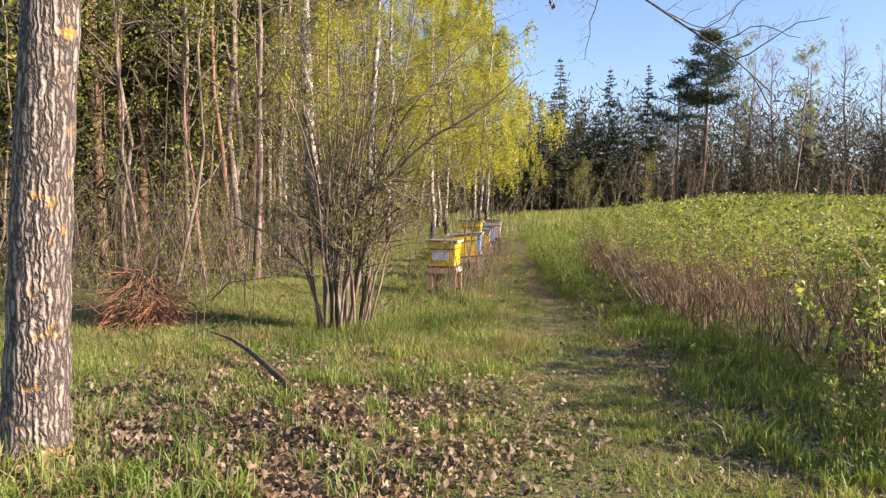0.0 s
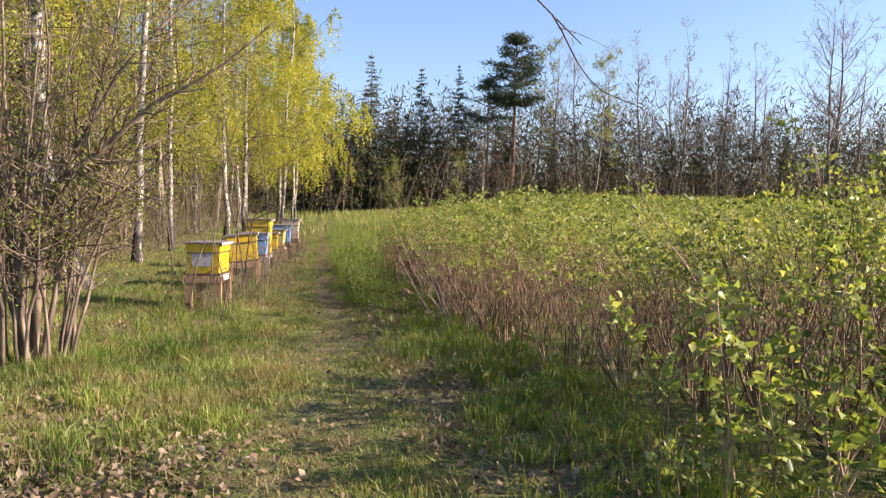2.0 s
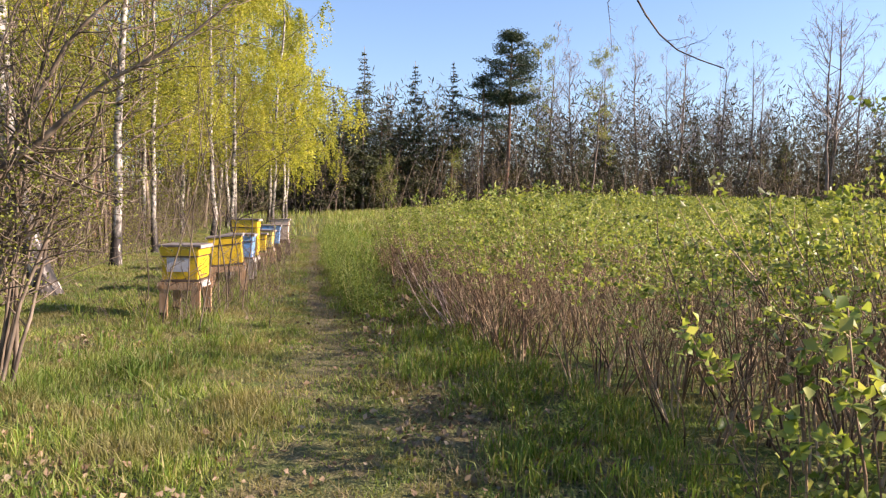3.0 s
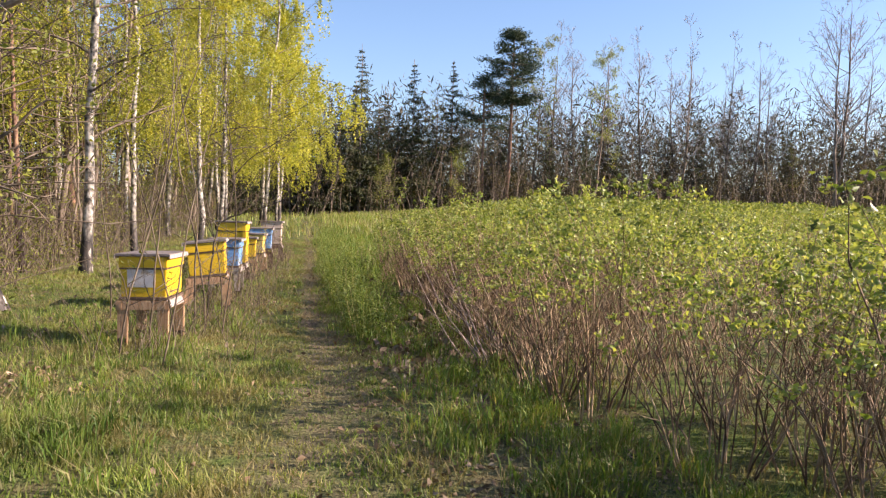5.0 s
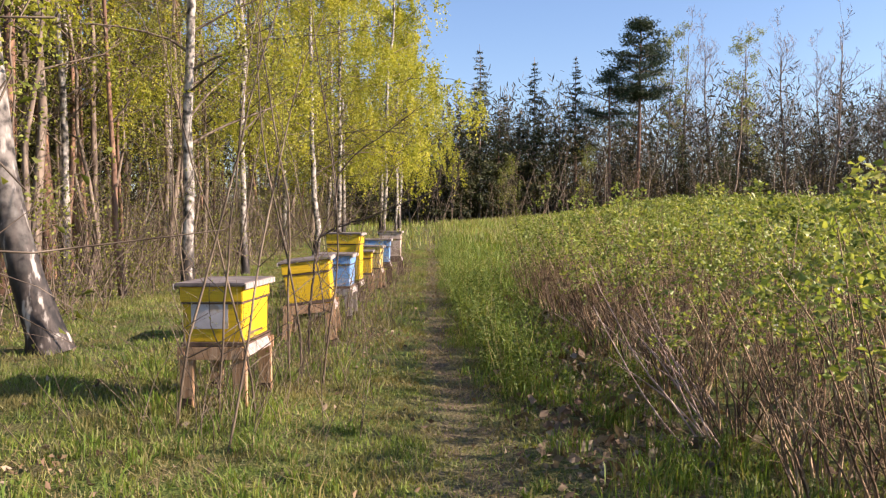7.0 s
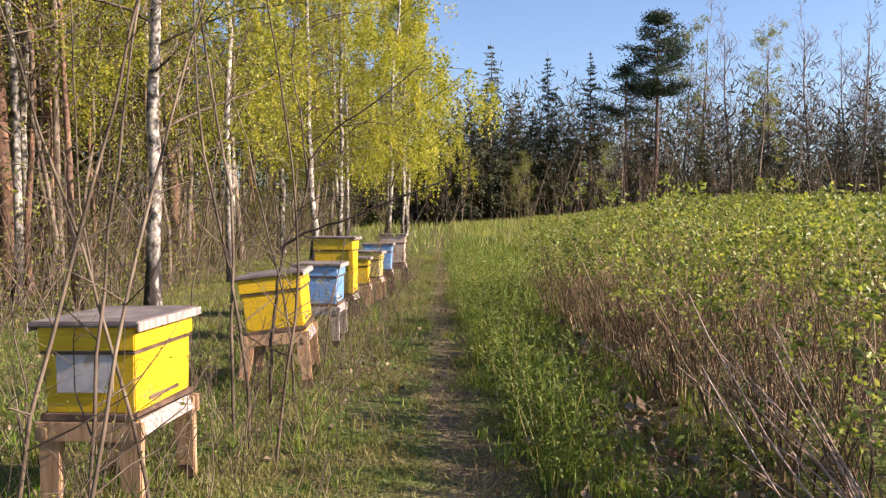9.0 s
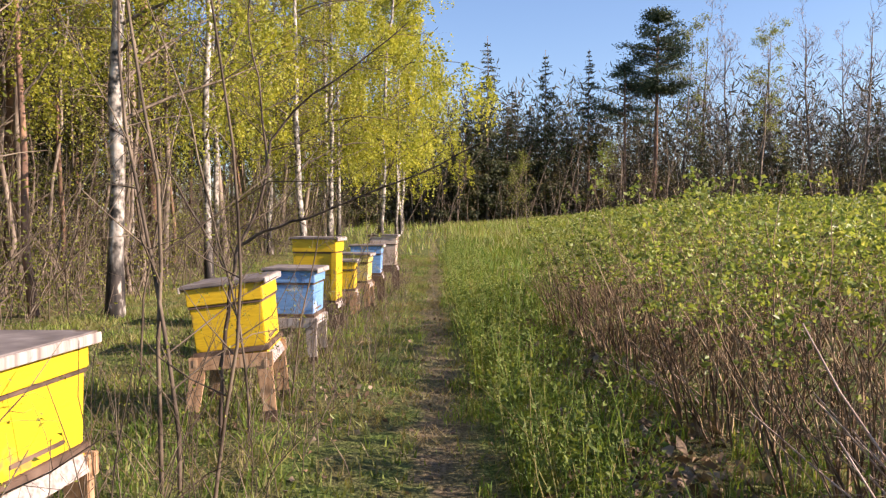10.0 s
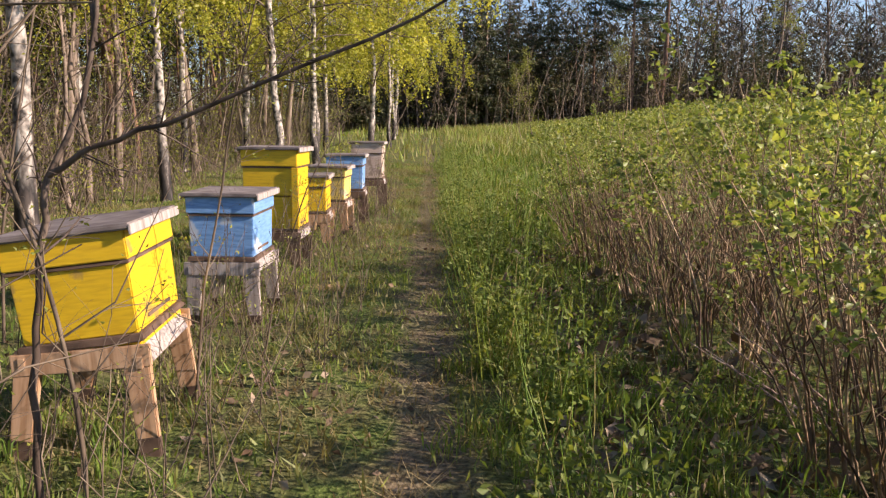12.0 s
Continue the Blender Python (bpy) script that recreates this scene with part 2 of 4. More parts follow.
M_GREYWOOD = rough_mat("weathered_board", [(0.3, (0.22, 0.18, 0.16)), (0.55, (0.40, 0.35, 0.32)), (0.8, (0.55, 0.5, 0.46))], 6, 0.85, 0.35, (6, 6, 0.5), 0.004)
M_DARKWOOD = rough_mat("damp_wood", [(0.3, (0.06, 0.04, 0.03)), (0.55, (0.14, 0.09, 0.065)), (0.8, (0.22, 0.15, 0.11))], 6, 0.85, 0.4)

# ---- geometry helpers ----
rng = np.random.default_rng(7)


def lerp_table(v, table):
    return np.interp(v, [a for a, _ in table], [b for _, b in table])


def path_x(y):
    """The middle of the trodden line."""
    return lerp_table(y, [(-5, 0.6), (3, 0.75), (6.6, 0.9), (10, 1.05), (14.4, 1.05), (16.5, 0.92), (18.3, 0.74), (20.6, 0.62), (24, 0.5), (47, -0.25), (88, -2.5)])


def path_half(y):
    return lerp_table(y, [(0, 0.75), (9, 0.62), (13, 0.45), (16, 0.32), (20, 0.22), (90, 0.18)])


def hedge_x(y):
    """Where the shrub field begins."""
    return lerp_table(y, [(0, 5.2), (6, 4.6), (8, 4.0), (10, 3.4), (12, 2.8), (18, 2.55), (22, 2.3), (26, 2.3), (30, 2.7), (40, 4.2), (60, 6.5), (75, 7.5)])


def smooth(a):
    a = np.clip(a, 0, 1)
    return a * a * (3 - 2 * a)


def shrub_rise(x, y):
    """How tall shrubs grow: low at the far edge of the field, full further in."""
    inner = smooth((x - hedge_x(y) + 0.6) / 4.5)
    return 1 - smooth((y - 22) / 8) * 0.55 * (1 - inner)


def gz(x, y):
    """Height of the ground."""
    x, y = np.asarray(x, float), np.asarray(y, float)
    z = -0.016 * (np.clip(x, -3.5, 4.5) - 0.5)
    z = z + 1.7 * smooth((y - 24) / 46) * (0.6 + 0.4 * smooth((x + 1) / 13))
    z = z + 0.018 * np.sin(1.7 * x + 0.6 * y) * np.sin(0.9 * y - 0.7 * x) + 0.01 * np.sin(4.1 * x + 2.3 * y)
    return z - 0.02 * np.exp(-((x - path_x(y)) / 0.3) ** 2)


class Sticks:
    """Collects tubes and leaves, and gives them as meshes."""

    def __init__(self):
        self.v, self.f, self.n = [], [], 0

    def tube(self, pts, radii, sides=5, cap=True):
        pts = np.asarray(pts, float)
        k = len(pts)
        d = np.gradient(pts, axis=0)
        d /= np.linalg.norm(d, axis=1)[:, None] + 1e-9
        ref = np.array([0.0, 0, 1]) if abs(d[0, 2]) < 0.9 else np.array([1.0, 0, 0])
        a = np.cross(d, ref)
        a /= np.linalg.norm(a, axis=1)[:, None] + 1e-9
        b = np.cross(d, a)
        ang = np.arange(sides) * 2 * math.pi / sides
        r = np.asarray(radii, float)[:, None, None]
        ring = pts[:, None, :] + r * (np.cos(ang)[None, :, None] * a[:, None, :] + np.sin(ang)[None, :, None] * b[:, None, :])
        self.v.append(ring.reshape(-1, 3))
        o = self.n
        for i in range(k - 1):
            p, q = o + i * sides, o + (i + 1) * sides
            for j in range(sides):
                j2 = (j + 1) % sides
                self.f.append((p + j, p + j2, q + j2, q + j))
        if cap:
            self.f.append(tuple(o + (k - 1) * sides + j for j in range(sides)))
        self.n += k * sides

    def mesh(self, name, mat, soft=True):
        me = bpy.data.meshes.new(name)
        me.from_pydata(np.concatenate(self.v).tolist(), [], self.f)
        me.materials.append(mat)
        if soft:
            me.polygons.foreach_set("use_smooth", np.ones(len(me.polygons), bool))
        return me


def tri_mesh(name, verts, tris, mat):
    """A mesh from arrays of corners (n, 3) and triangles (m, 3)."""
    me = bpy.data.meshes.new(name)
    me.vertices.add(len(verts))
    me.vertices.foreach_set("co", np.asarray(verts, np.float32).ravel())
    tris = np.asarray(tris, np.int32)
    me.loops.add(tris.size)
    me.loops.foreach_set("vertex_index", tris.ravel())
    me.polygons.add(len(tris))
    me.polygons.foreach_set("loop_start", np.arange(0, tris.size, 3, dtype=np.int32))
    me.update(calc_edges=True)
    me.materials.append(mat)
    return me


def leaf_mesh(name, centres, size, mat, r, width=0.55, fold=0.25, droop=0.0, up=0.3):
    """Folded leaves: two triangles each about a midrib, at random turns."""
    c = np.asarray(centres, float)
    n = len(c)
    d = r.normal(size=(n, 3))
    d[:, 2] = d[:, 2] * 0.6 + up - droop
    d /= np.linalg.norm(d, axis=1)[:, None]
    s = np.cross(d, r.normal(size=(n, 3)))
    s /= np.linalg.norm(s, axis=1)[:, None] + 1e-9
    up_v = np.cross(s, d)
    ln = (size * r.uniform(0.6, 1.3, n))[:, None]
    base, tip = c, c + d * ln
    mid = c + d * ln * 0.5
    left = mid + s * ln * width / 2 + up_v * ln * fold
    right = mid - s * ln * width / 2 + up_v * ln * fold
    v = np.stack([base, left, tip, right], 1).reshape(-1, 3)
    k = np.arange(n)[:, None] * 4
    t = np.concatenate([k + [0, 1, 2], k + [0, 2, 3]], 1).reshape(-1, 3)
    return tri_mesh(name, v, t, mat)


def blade_mesh(name, xy, height, mat, r, width=0.006, lean=0.5, bent=False):
    """Blades of grass: one leaning triangle each, or two where they bend over."""
    n = len(xy)
    ang = r.uniform(0, 2 * math.pi, n)
    side = np.stack([np.cos(ang), np.sin(ang), np.zeros(n)], 1)
    a2 = r.uniform(0, 2 * math.pi, n)
    h = np.asarray(height)[:, None]
    out = np.stack([np.cos(a2), np.sin(a2), np.zeros(n)], 1) * (np.abs(r.normal(0, lean, n))[:, None] * h)
    p0 = np.stack([xy[:, 0], xy[:, 1], gz(xy[:, 0], xy[:, 1]) - 0.006], 1)
    up = np.array([0, 0, 1.0])
    tip = p0 + up * h * r.uniform(0.75, 1.0, n)[:, None] + out
    w = (width * r.uniform(0.6, 1.4, n))[:, None] * side
    if not bent:
        v = np.stack([p0 - w, p0 + w, tip], 1).reshape(-1, 3)
        return tri_mesh(name, v, np.arange(3 * n).reshape(-1, 3), mat)
    p1 = p0 + up * h * 0.6 + out * 0.3
    v = np.stack([p0 - w, p1 + w, p1 - w * 0.8, tip], 1).reshape(-1, 3)
    k = np.arange(n)[:, None] * 4
    return tri_mesh(name, v, np.concatenate([k + [0, 1, 2], k + [2, 1, 3]], 1).reshape(-1, 3), mat)


def part(name, data, parent, label="", kind=""):
    ob = new(name, data)
    ob.parent = parent
    if kind:
        tagged(ob, kind=kind)
    return tagged(ob, label) if label else ob


def empty(name, m, label, category, group="", kind=""):
    ob = new(name)
    ob.matrix_basis = m
    ob.empty_display_size = 0.1
    return tagged(ob, label, category, group, kind)


def bend(start, direction, length, steps, r, wobble=0.12, rise=0.0):
    """A wandering line of points."""
    p, d = np.array(start, float), np.array(direction, float)
    d /= np.linalg.norm(d)
    pts = [p.copy()]
    for _ in range(steps):
        d = d + r.normal(0, wobble, 3)
        d[2] += rise
        d /= np.linalg.norm(d)
        p = p + d * length / steps
        pts.append(p.copy())
    return np.array(pts), d


def along(pts, f):
    x = f * (len(pts) - 1)
    i = min(int(x), len(pts) - 2)
    return pts[i] + (pts[i + 1] - pts[i]) * (x - i), pts[i + 1] - pts[i]


def fork(sticks, pts, r0, r1, r, count, reach, depth, tips, spread=0.8, rise=0.05, first=0.3, sides=4, wobble=0.15, least=0.0):
    """Side branches along a line, and theirs in turn; the ends are gathered in tips."""
    for _ in range(count):
        f = r.uniform(first, 1.0)
        p, d = along(pts, f)
        d = d / (np.linalg.norm(d) + 1e-9)
        q = r.normal(size=3)
        q -= d * q.dot(d)
        q /= np.linalg.norm(q) + 1e-9
        ln = reach * r.uniform(0.5, 1.1) * (1.15 - 0.6 * f)
        rr = (r0 + (r1 - r0) * f) * 0.55
        b, _ = bend(p, d * (1 - spread) + q * spread, ln, 3 if depth else 2, r, wobble, rise)
        sticks.tube(b, np.maximum(np.linspace(rr, rr * 0.3, len(b)), least), sides if depth else 3, False)
        tips.extend(along(b, g)[0] for g in (0.45, 0.7, 0.98))
        if depth:
            fork(sticks, b, rr, rr * 0.3, r, 3 + depth, ln * 0.55, depth - 1, tips, spread, rise, 0.2, 3, wobble, least)


def strands(points, n, length, r, each=16):
    """Places along fine twigs that hang from the given points."""
    pts = np.asarray(points)
    k = r.integers(0, len(pts), n // each + 1)
    start, fall = pts[k], length * r.uniform(0.35, 1.0, len(k))
    drift = r.normal(0, 0.16, (len(k), 3)) * length
    j = r.integers(0, len(k), n)
    u = r.uniform(0, 1, n)
    c = start[j] + drift[j] * u[:, None] + r.normal(0, 0.03, (n, 3))
    c[:, 2] -= fall[j] * u
    return c


def around(points, n, sigma, r):
    pts = np.asarray(points)
    return pts[r.integers(0, len(pts), n)] + r.normal(0, 1, (n, 3)) * sigma

# ---- ground ----
def spaced(lo, hi, step, far_lo, far_hi):
    mid = np.arange(lo, hi + 1e-6, step)
    out = step * 1.35 ** np.arange(1, 60)
    left, right = lo - np.cumsum(out), hi + np.cumsum(out)
    return np.concatenate([left[left > far_lo][::-1], mid, right[right < far_hi]])


def scatter(n, x0, x1, y0, y1, keep, r):
    xy = np.stack([r.uniform(x0, x1, n), r.uniform(y0, y1, n)], 1)
    return xy[r.uniform(0, 1, n) < keep(xy[:, 0], xy[:, 1])]


def patch(x, y, s, o):
    """A slow uneven field between 0 and 1."""
    return 0.5 + 0.25 * (np.sin(x * s + o) * np.cos(y * s * 0.8 - o) + np.sin(x * s * 2.3 - y * s * 1.7 + 2 * o) + 0.6 * np.sin(x * s * 4.1 + y * s * 3.7 + o))


def bare(x, y):
    """How much of the ground is bare: leaf litter at the edges of the meadow."""
    a = 1.3 * np.exp(-(((x + 1.2) / 1.5) ** 2 + ((y - 6.0) / 2.3) ** 2) * 1.1)
    b = np.exp(-(np.maximum(0, np.abs(x - 2.75 + 0.04 * y) - 0.3) / 0.5) ** 2) * (y < 26) * smooth((y - 4) / 3)
    c = smooth((-4.6 - x) / 1.2) * smooth((y - 6) / 5)
    d = 0.9 * np.exp(-(((x + 2.0) / 0.9) ** 2 + ((y - 13.4) / 0.8) ** 2)) + 0.7 * np.exp(-(((x + 0.1) / 0.5) ** 2 + ((y - 19.3) / 0.7) ** 2))
    return np.clip(a + b + 0.8 * c + d, 0, 1)


def make_ground():
    xs, ys = spaced(-6, 6, 0.12, -1800, 1800), spaced(0, 34, 0.16, -1800, 1800)
    gx, gy = np.meshgrid(xs, ys)
    x, y = gx.ravel(), gy.ravel()
    z = gz(np.clip(x, -90, 90), np.clip(y, -60, 120))
    w = len(xs)
    i = (np.arange(len(ys) - 1)[:, None] * w + np.arange(w - 1)[None, :]).ravel()
    t = np.concatenate([np.stack([i, i + 1, i + w + 1], 1), np.stack([i, i + w + 1, i + w], 1)])
    me = tri_mesh("ground", np.stack([x, y, z], 1), t, M_EARTH)
    me.polygons.foreach_set("use_smooth", np.ones(len(me.polygons), bool))
    at = me.attributes.new("trodden", "FLOAT", "POINT")
    ragged = 0.12 * np.sin(3.1 * y) + 0.08 * np.sin(7.3 * y + 2 * x) + 0.05 * np.sin(13 * y)
    m = 1 - smooth((np.abs(x - path_x(y) - 0.3 * ragged) - path_half(y) * 0.6) / (path_half(y) * 0.8))
    m = m * lerp_table(y, [(0, 0.4), (9, 0.55), (13, 0.75), (16, 0.85), (40, 0.85)])
    m = np.maximum(m, 0.6 * bare(x, y) * smooth((y + 6) / 8) * smooth((60 - y) / 20) * smooth((30 - np.abs(x)) / 14))
    at.data.foreach_set("value", m.astype(np.float32))
    ob = new("ground", me)
    tagged(ob, "earth ground with moss and a trodden dirt line", "ground", kind="structure")


make_ground()


def stuff(name, me, label, category):
    return tagged(new(name, me), label, category, kind="stuff")


def make_grass():
    r = np.random.default_rng(11)
    on_path = lambda x, y: np.exp(-((x - path_x(y)) / (path_half(y) * 0.8)) ** 2)
    # short meadow near the line walked
    def keep(x, y):
        k = (0.22 + 0.75 * np.clip(patch(x, y, 1.1, 0.4), 0, 1) + 0.55 * np.clip(patch(x, y, 4.3, 1.4), 0, 1) - 0.3) * (1 - bare(x, y)) * lerp_table(y, [(11, 1.0), (13, 0.75), (90, 0.75)])
        k = k * (1 - lerp_table(y, [(0, 0.25), (12, 0.45), (16, 0.8), (90, 0.9)]) * on_path(x, y))
        return np.clip(k, 0, 1)
    fade = lambda x, y: keep(x, y) * np.clip(smooth((y + 5) / 6) * smooth((x + 10) / 5) * smooth((7.5 - x) / 3), 0, 1) * np.where((y < 3) | (x < -5.5) | (x > 4.2), 0.45, 1.0)
    xy = np.concatenate([scatter(330000, -10, 7.5, -5, 17, fade, r), scatter(360000, -5.5, 3.4, 1.0, 17, lambda x, y: keep(x, y) * smooth((x + 5.5) / 2.2) * smooth((y - 1) / 3.5) * smooth((3.4 - x) / 0.8), r)])
    x, y = xy.T
    h = (0.024 + 0.12 * patch(x, y, 0.9, 1.7) ** 2 * lerp_table(y, [(5, 0.7), (9, 1.0), (11, 1.0), (13, 0.6)]) + 0.02 * smooth((path_x(y) - 0.9 - x) / 1.5)) * r.uniform(0.5, 1.3, len(x))
    h = h * (1 - 0.6 * on_path(x, y)) + 0.02
    stuff("meadow_grass", blade_mesh("meadow_grass", xy, h, M_GRASS, r, 0.0055, 0.6), "short spring meadow grass, sunlit and bright green", "grass")
    xy = scatter(260000, -9, 4.0, 17, 40, lambda x, y: keep(x, y) * smooth((x + 9) / 4) * smooth((4 - x) / 1.5), r)
    x, y = xy.T
    h = (0.03 + 0.09 * patch(x, y, 0.9, 1.7) ** 2) * r.uniform(0.5, 1.3, len(x)) * (1 - 0.6 * on_path(x, y)) + 0.02
    stuff("meadow_grass", blade_mesh("meadow_grass_far", xy, h, M_GRASS, r, 0.008, 0.6), "meadow grass beside the row of beehives", "grass")

    def tufts(n, x0, x1, y0, y1, want, blades, spread):
        c = scatter(n, x0, x1, y0, y1, want, r)
        size = r.uniform(0.5, 1.4, len(c))
        k = np.repeat(np.arange(len(c)), blades)
        return c[k] + r.normal(0, spread, (len(k), 2)) * size[k][:, None], size[k]

    # taller tufts along the shrubs, the weeds' strip and in the meadow
    def want(x, y):
        right = np.exp(-((x - np.minimum(hedge_x(y), 3.2) + 0.35) / 0.6) ** 2) * np.where(y < 14, 1.0, 0.45)
        strip = np.exp(-((x - path_x(y) - 0.72) / 0.35) ** 2) * smooth((y - 14.5) / 3)
        left = np.exp(-((x - path_x(y) + 2.0) / 0.9) ** 2) * 0.30 + np.exp(-(((x + 2.0) / 0.9) ** 2 + ((y - 4.8) / 0.55) ** 2)) * 4.0
        return np.clip((1.5 * right + strip + left) * (0.15 + patch(x, y, 2.3, 3.1)), 0, 1)
    xy, size = tufts(15000, -4.5, 4.0, 3, 40, want, 34, 0.05)
    h = 0.17 * size * r.uniform(0.5, 1.3, len(size))
    stuff("grass_tufts", blade_mesh("grass_tufts", xy, h, M_TALL, r, 0.005, 0.55, True), "tufts of taller green grass along the shrub edge", "grass")
    # straw: lying and standing
    xy, size = tufts(8000, -5.5, 4.0, 3, 40, lambda x, y: np.clip(0.2 + 0.8 * patch(x, y, 1.3, 5) * (bare(x, y) + 0.25 + np.exp(-((x + 0.7) / 0.7) ** 2) * (y > 12) + 0.5 * on_path(x, y)), 0, 1), 18, 0.08)
    h = (0.03 + 0.12 * r.uniform(0, 1, len(xy)) ** 2) * size
    stuff("dry_grass", blade_mesh("dry_grass", xy, h, M_DRY, r, 0.004, 1.6), "dry straw-coloured grass from last year", "grass")
    # tall grass between the way and the shrubs, further on
    xy = scatter(90000, 0, 10, 24, 48, lambda x, y: (0.35 + 0.65 * patch(x, y, 1.6, 2)) * smooth((x - path_x(y) - 0.55) / 0.8) * smooth((hedge_x(y) + 1.5 - x) / 1.2) * smooth((y - 24) / 4), r)
    stuff("tall_field_grass", blade_mesh("tall_field_grass", xy, 0.15 + 0.5 * r.uniform(0, 1, len(xy)) * patch(*xy.T, 1.2, 3), M_TALL, r, 0.010, 0.4, True), "tall fresh grass at the edge of the field", "grass")
    # the far field, between the shrubs and the wood
    xy = scatter(100000, -6, 45, 40, 76, lambda x, y: (0.5 + 0.5 * patch(x, y, 0.5, 1)) * (0.1 + 0.9 * smooth((x - path_x(y) - 0.5) / 2)), r)
    stuff("field_grass", blade_mesh("field_grass", xy, r.uniform(0.25, 0.7, len(xy)), M_GRASS, r, 0.028, 0.4), "rough green grass on the far field", "grass")


def make_litter():
    r = np.random.default_rng(12)
    k = lambda x, y: np.clip(bare(x, y) * (0.15 + 1.1 * patch(x, y, 2.1, 2)), 0, 1)
    xy = np.concatenate([scatter(75000, -4, 1.2, 3, 10, k, r), scatter(6000, -3.5, 0.8, 12, 21, k, r), scatter(20000, 1.3, 4.4, 4, 27, k, r), scatter(6000, -12, -4.5, 9, 30, k, r), scatter(1800, -4, 2.5, 3, 26, lambda x, y: 0.6 + 0 * x, r)])
    c = np.stack([xy[:, 0], xy[:, 1], gz(*xy.T) + r.uniform(0.004, 0.04, len(xy))], 1)
    me = leaf_mesh("fallen_leaves", c, 0.058, M_LITTER, r, 0.62, 0.16, up=0.12)
    stuff("fallen_leaves", me, "curled brown leaves lying on the ground", "leaf litter")
    xy = scatter(2600, 1.2, 3.2, 14, 25, lambda x, y: bare(x, y) ** 2, r)
    c = np.stack([xy[:, 0], xy[:, 1], gz(*xy.T) + r.uniform(0.01, 0.05, len(xy))], 1)
    stuff("fallen_leaves", leaf_mesh("large_fallen_leaves", c, 0.11, M_LITTER, r, 0.7, 0.1, up=0.02), "large pale brown leaves in the gap before the shrubs", "leaf litter")


make_grass()
make_litter()

# ---- beehives ----
def box(size, bevel=0.004, taper=1.0, at=(0, 0, 0)):
    bm = bmesh.new()
    bmesh.ops.create_cube(bm, size=1)
    for v in bm.verts:
        k = taper if v.co.z < 0 else 1.0
        v.co = Vector((v.co.x * size[0] * k + at[0], v.co.y * size[1] * k + at[1], v.co.z * size[2] + at[2]))
    bmesh.ops.bevel(bm, geom=bm.edges[:], offset=bevel, segments=2, affect='EDGES')
    return bm


def solid(name, bm, mat, parent, label="", m=None):
    me = bpy.data.meshes.new(name)
    bm.to_mesh(me)
    bm.free()
    me.materials.append(mat)
    ob = part(name, me, parent, label)
    if m is not None:
        ob.matrix_basis = m
    return ob


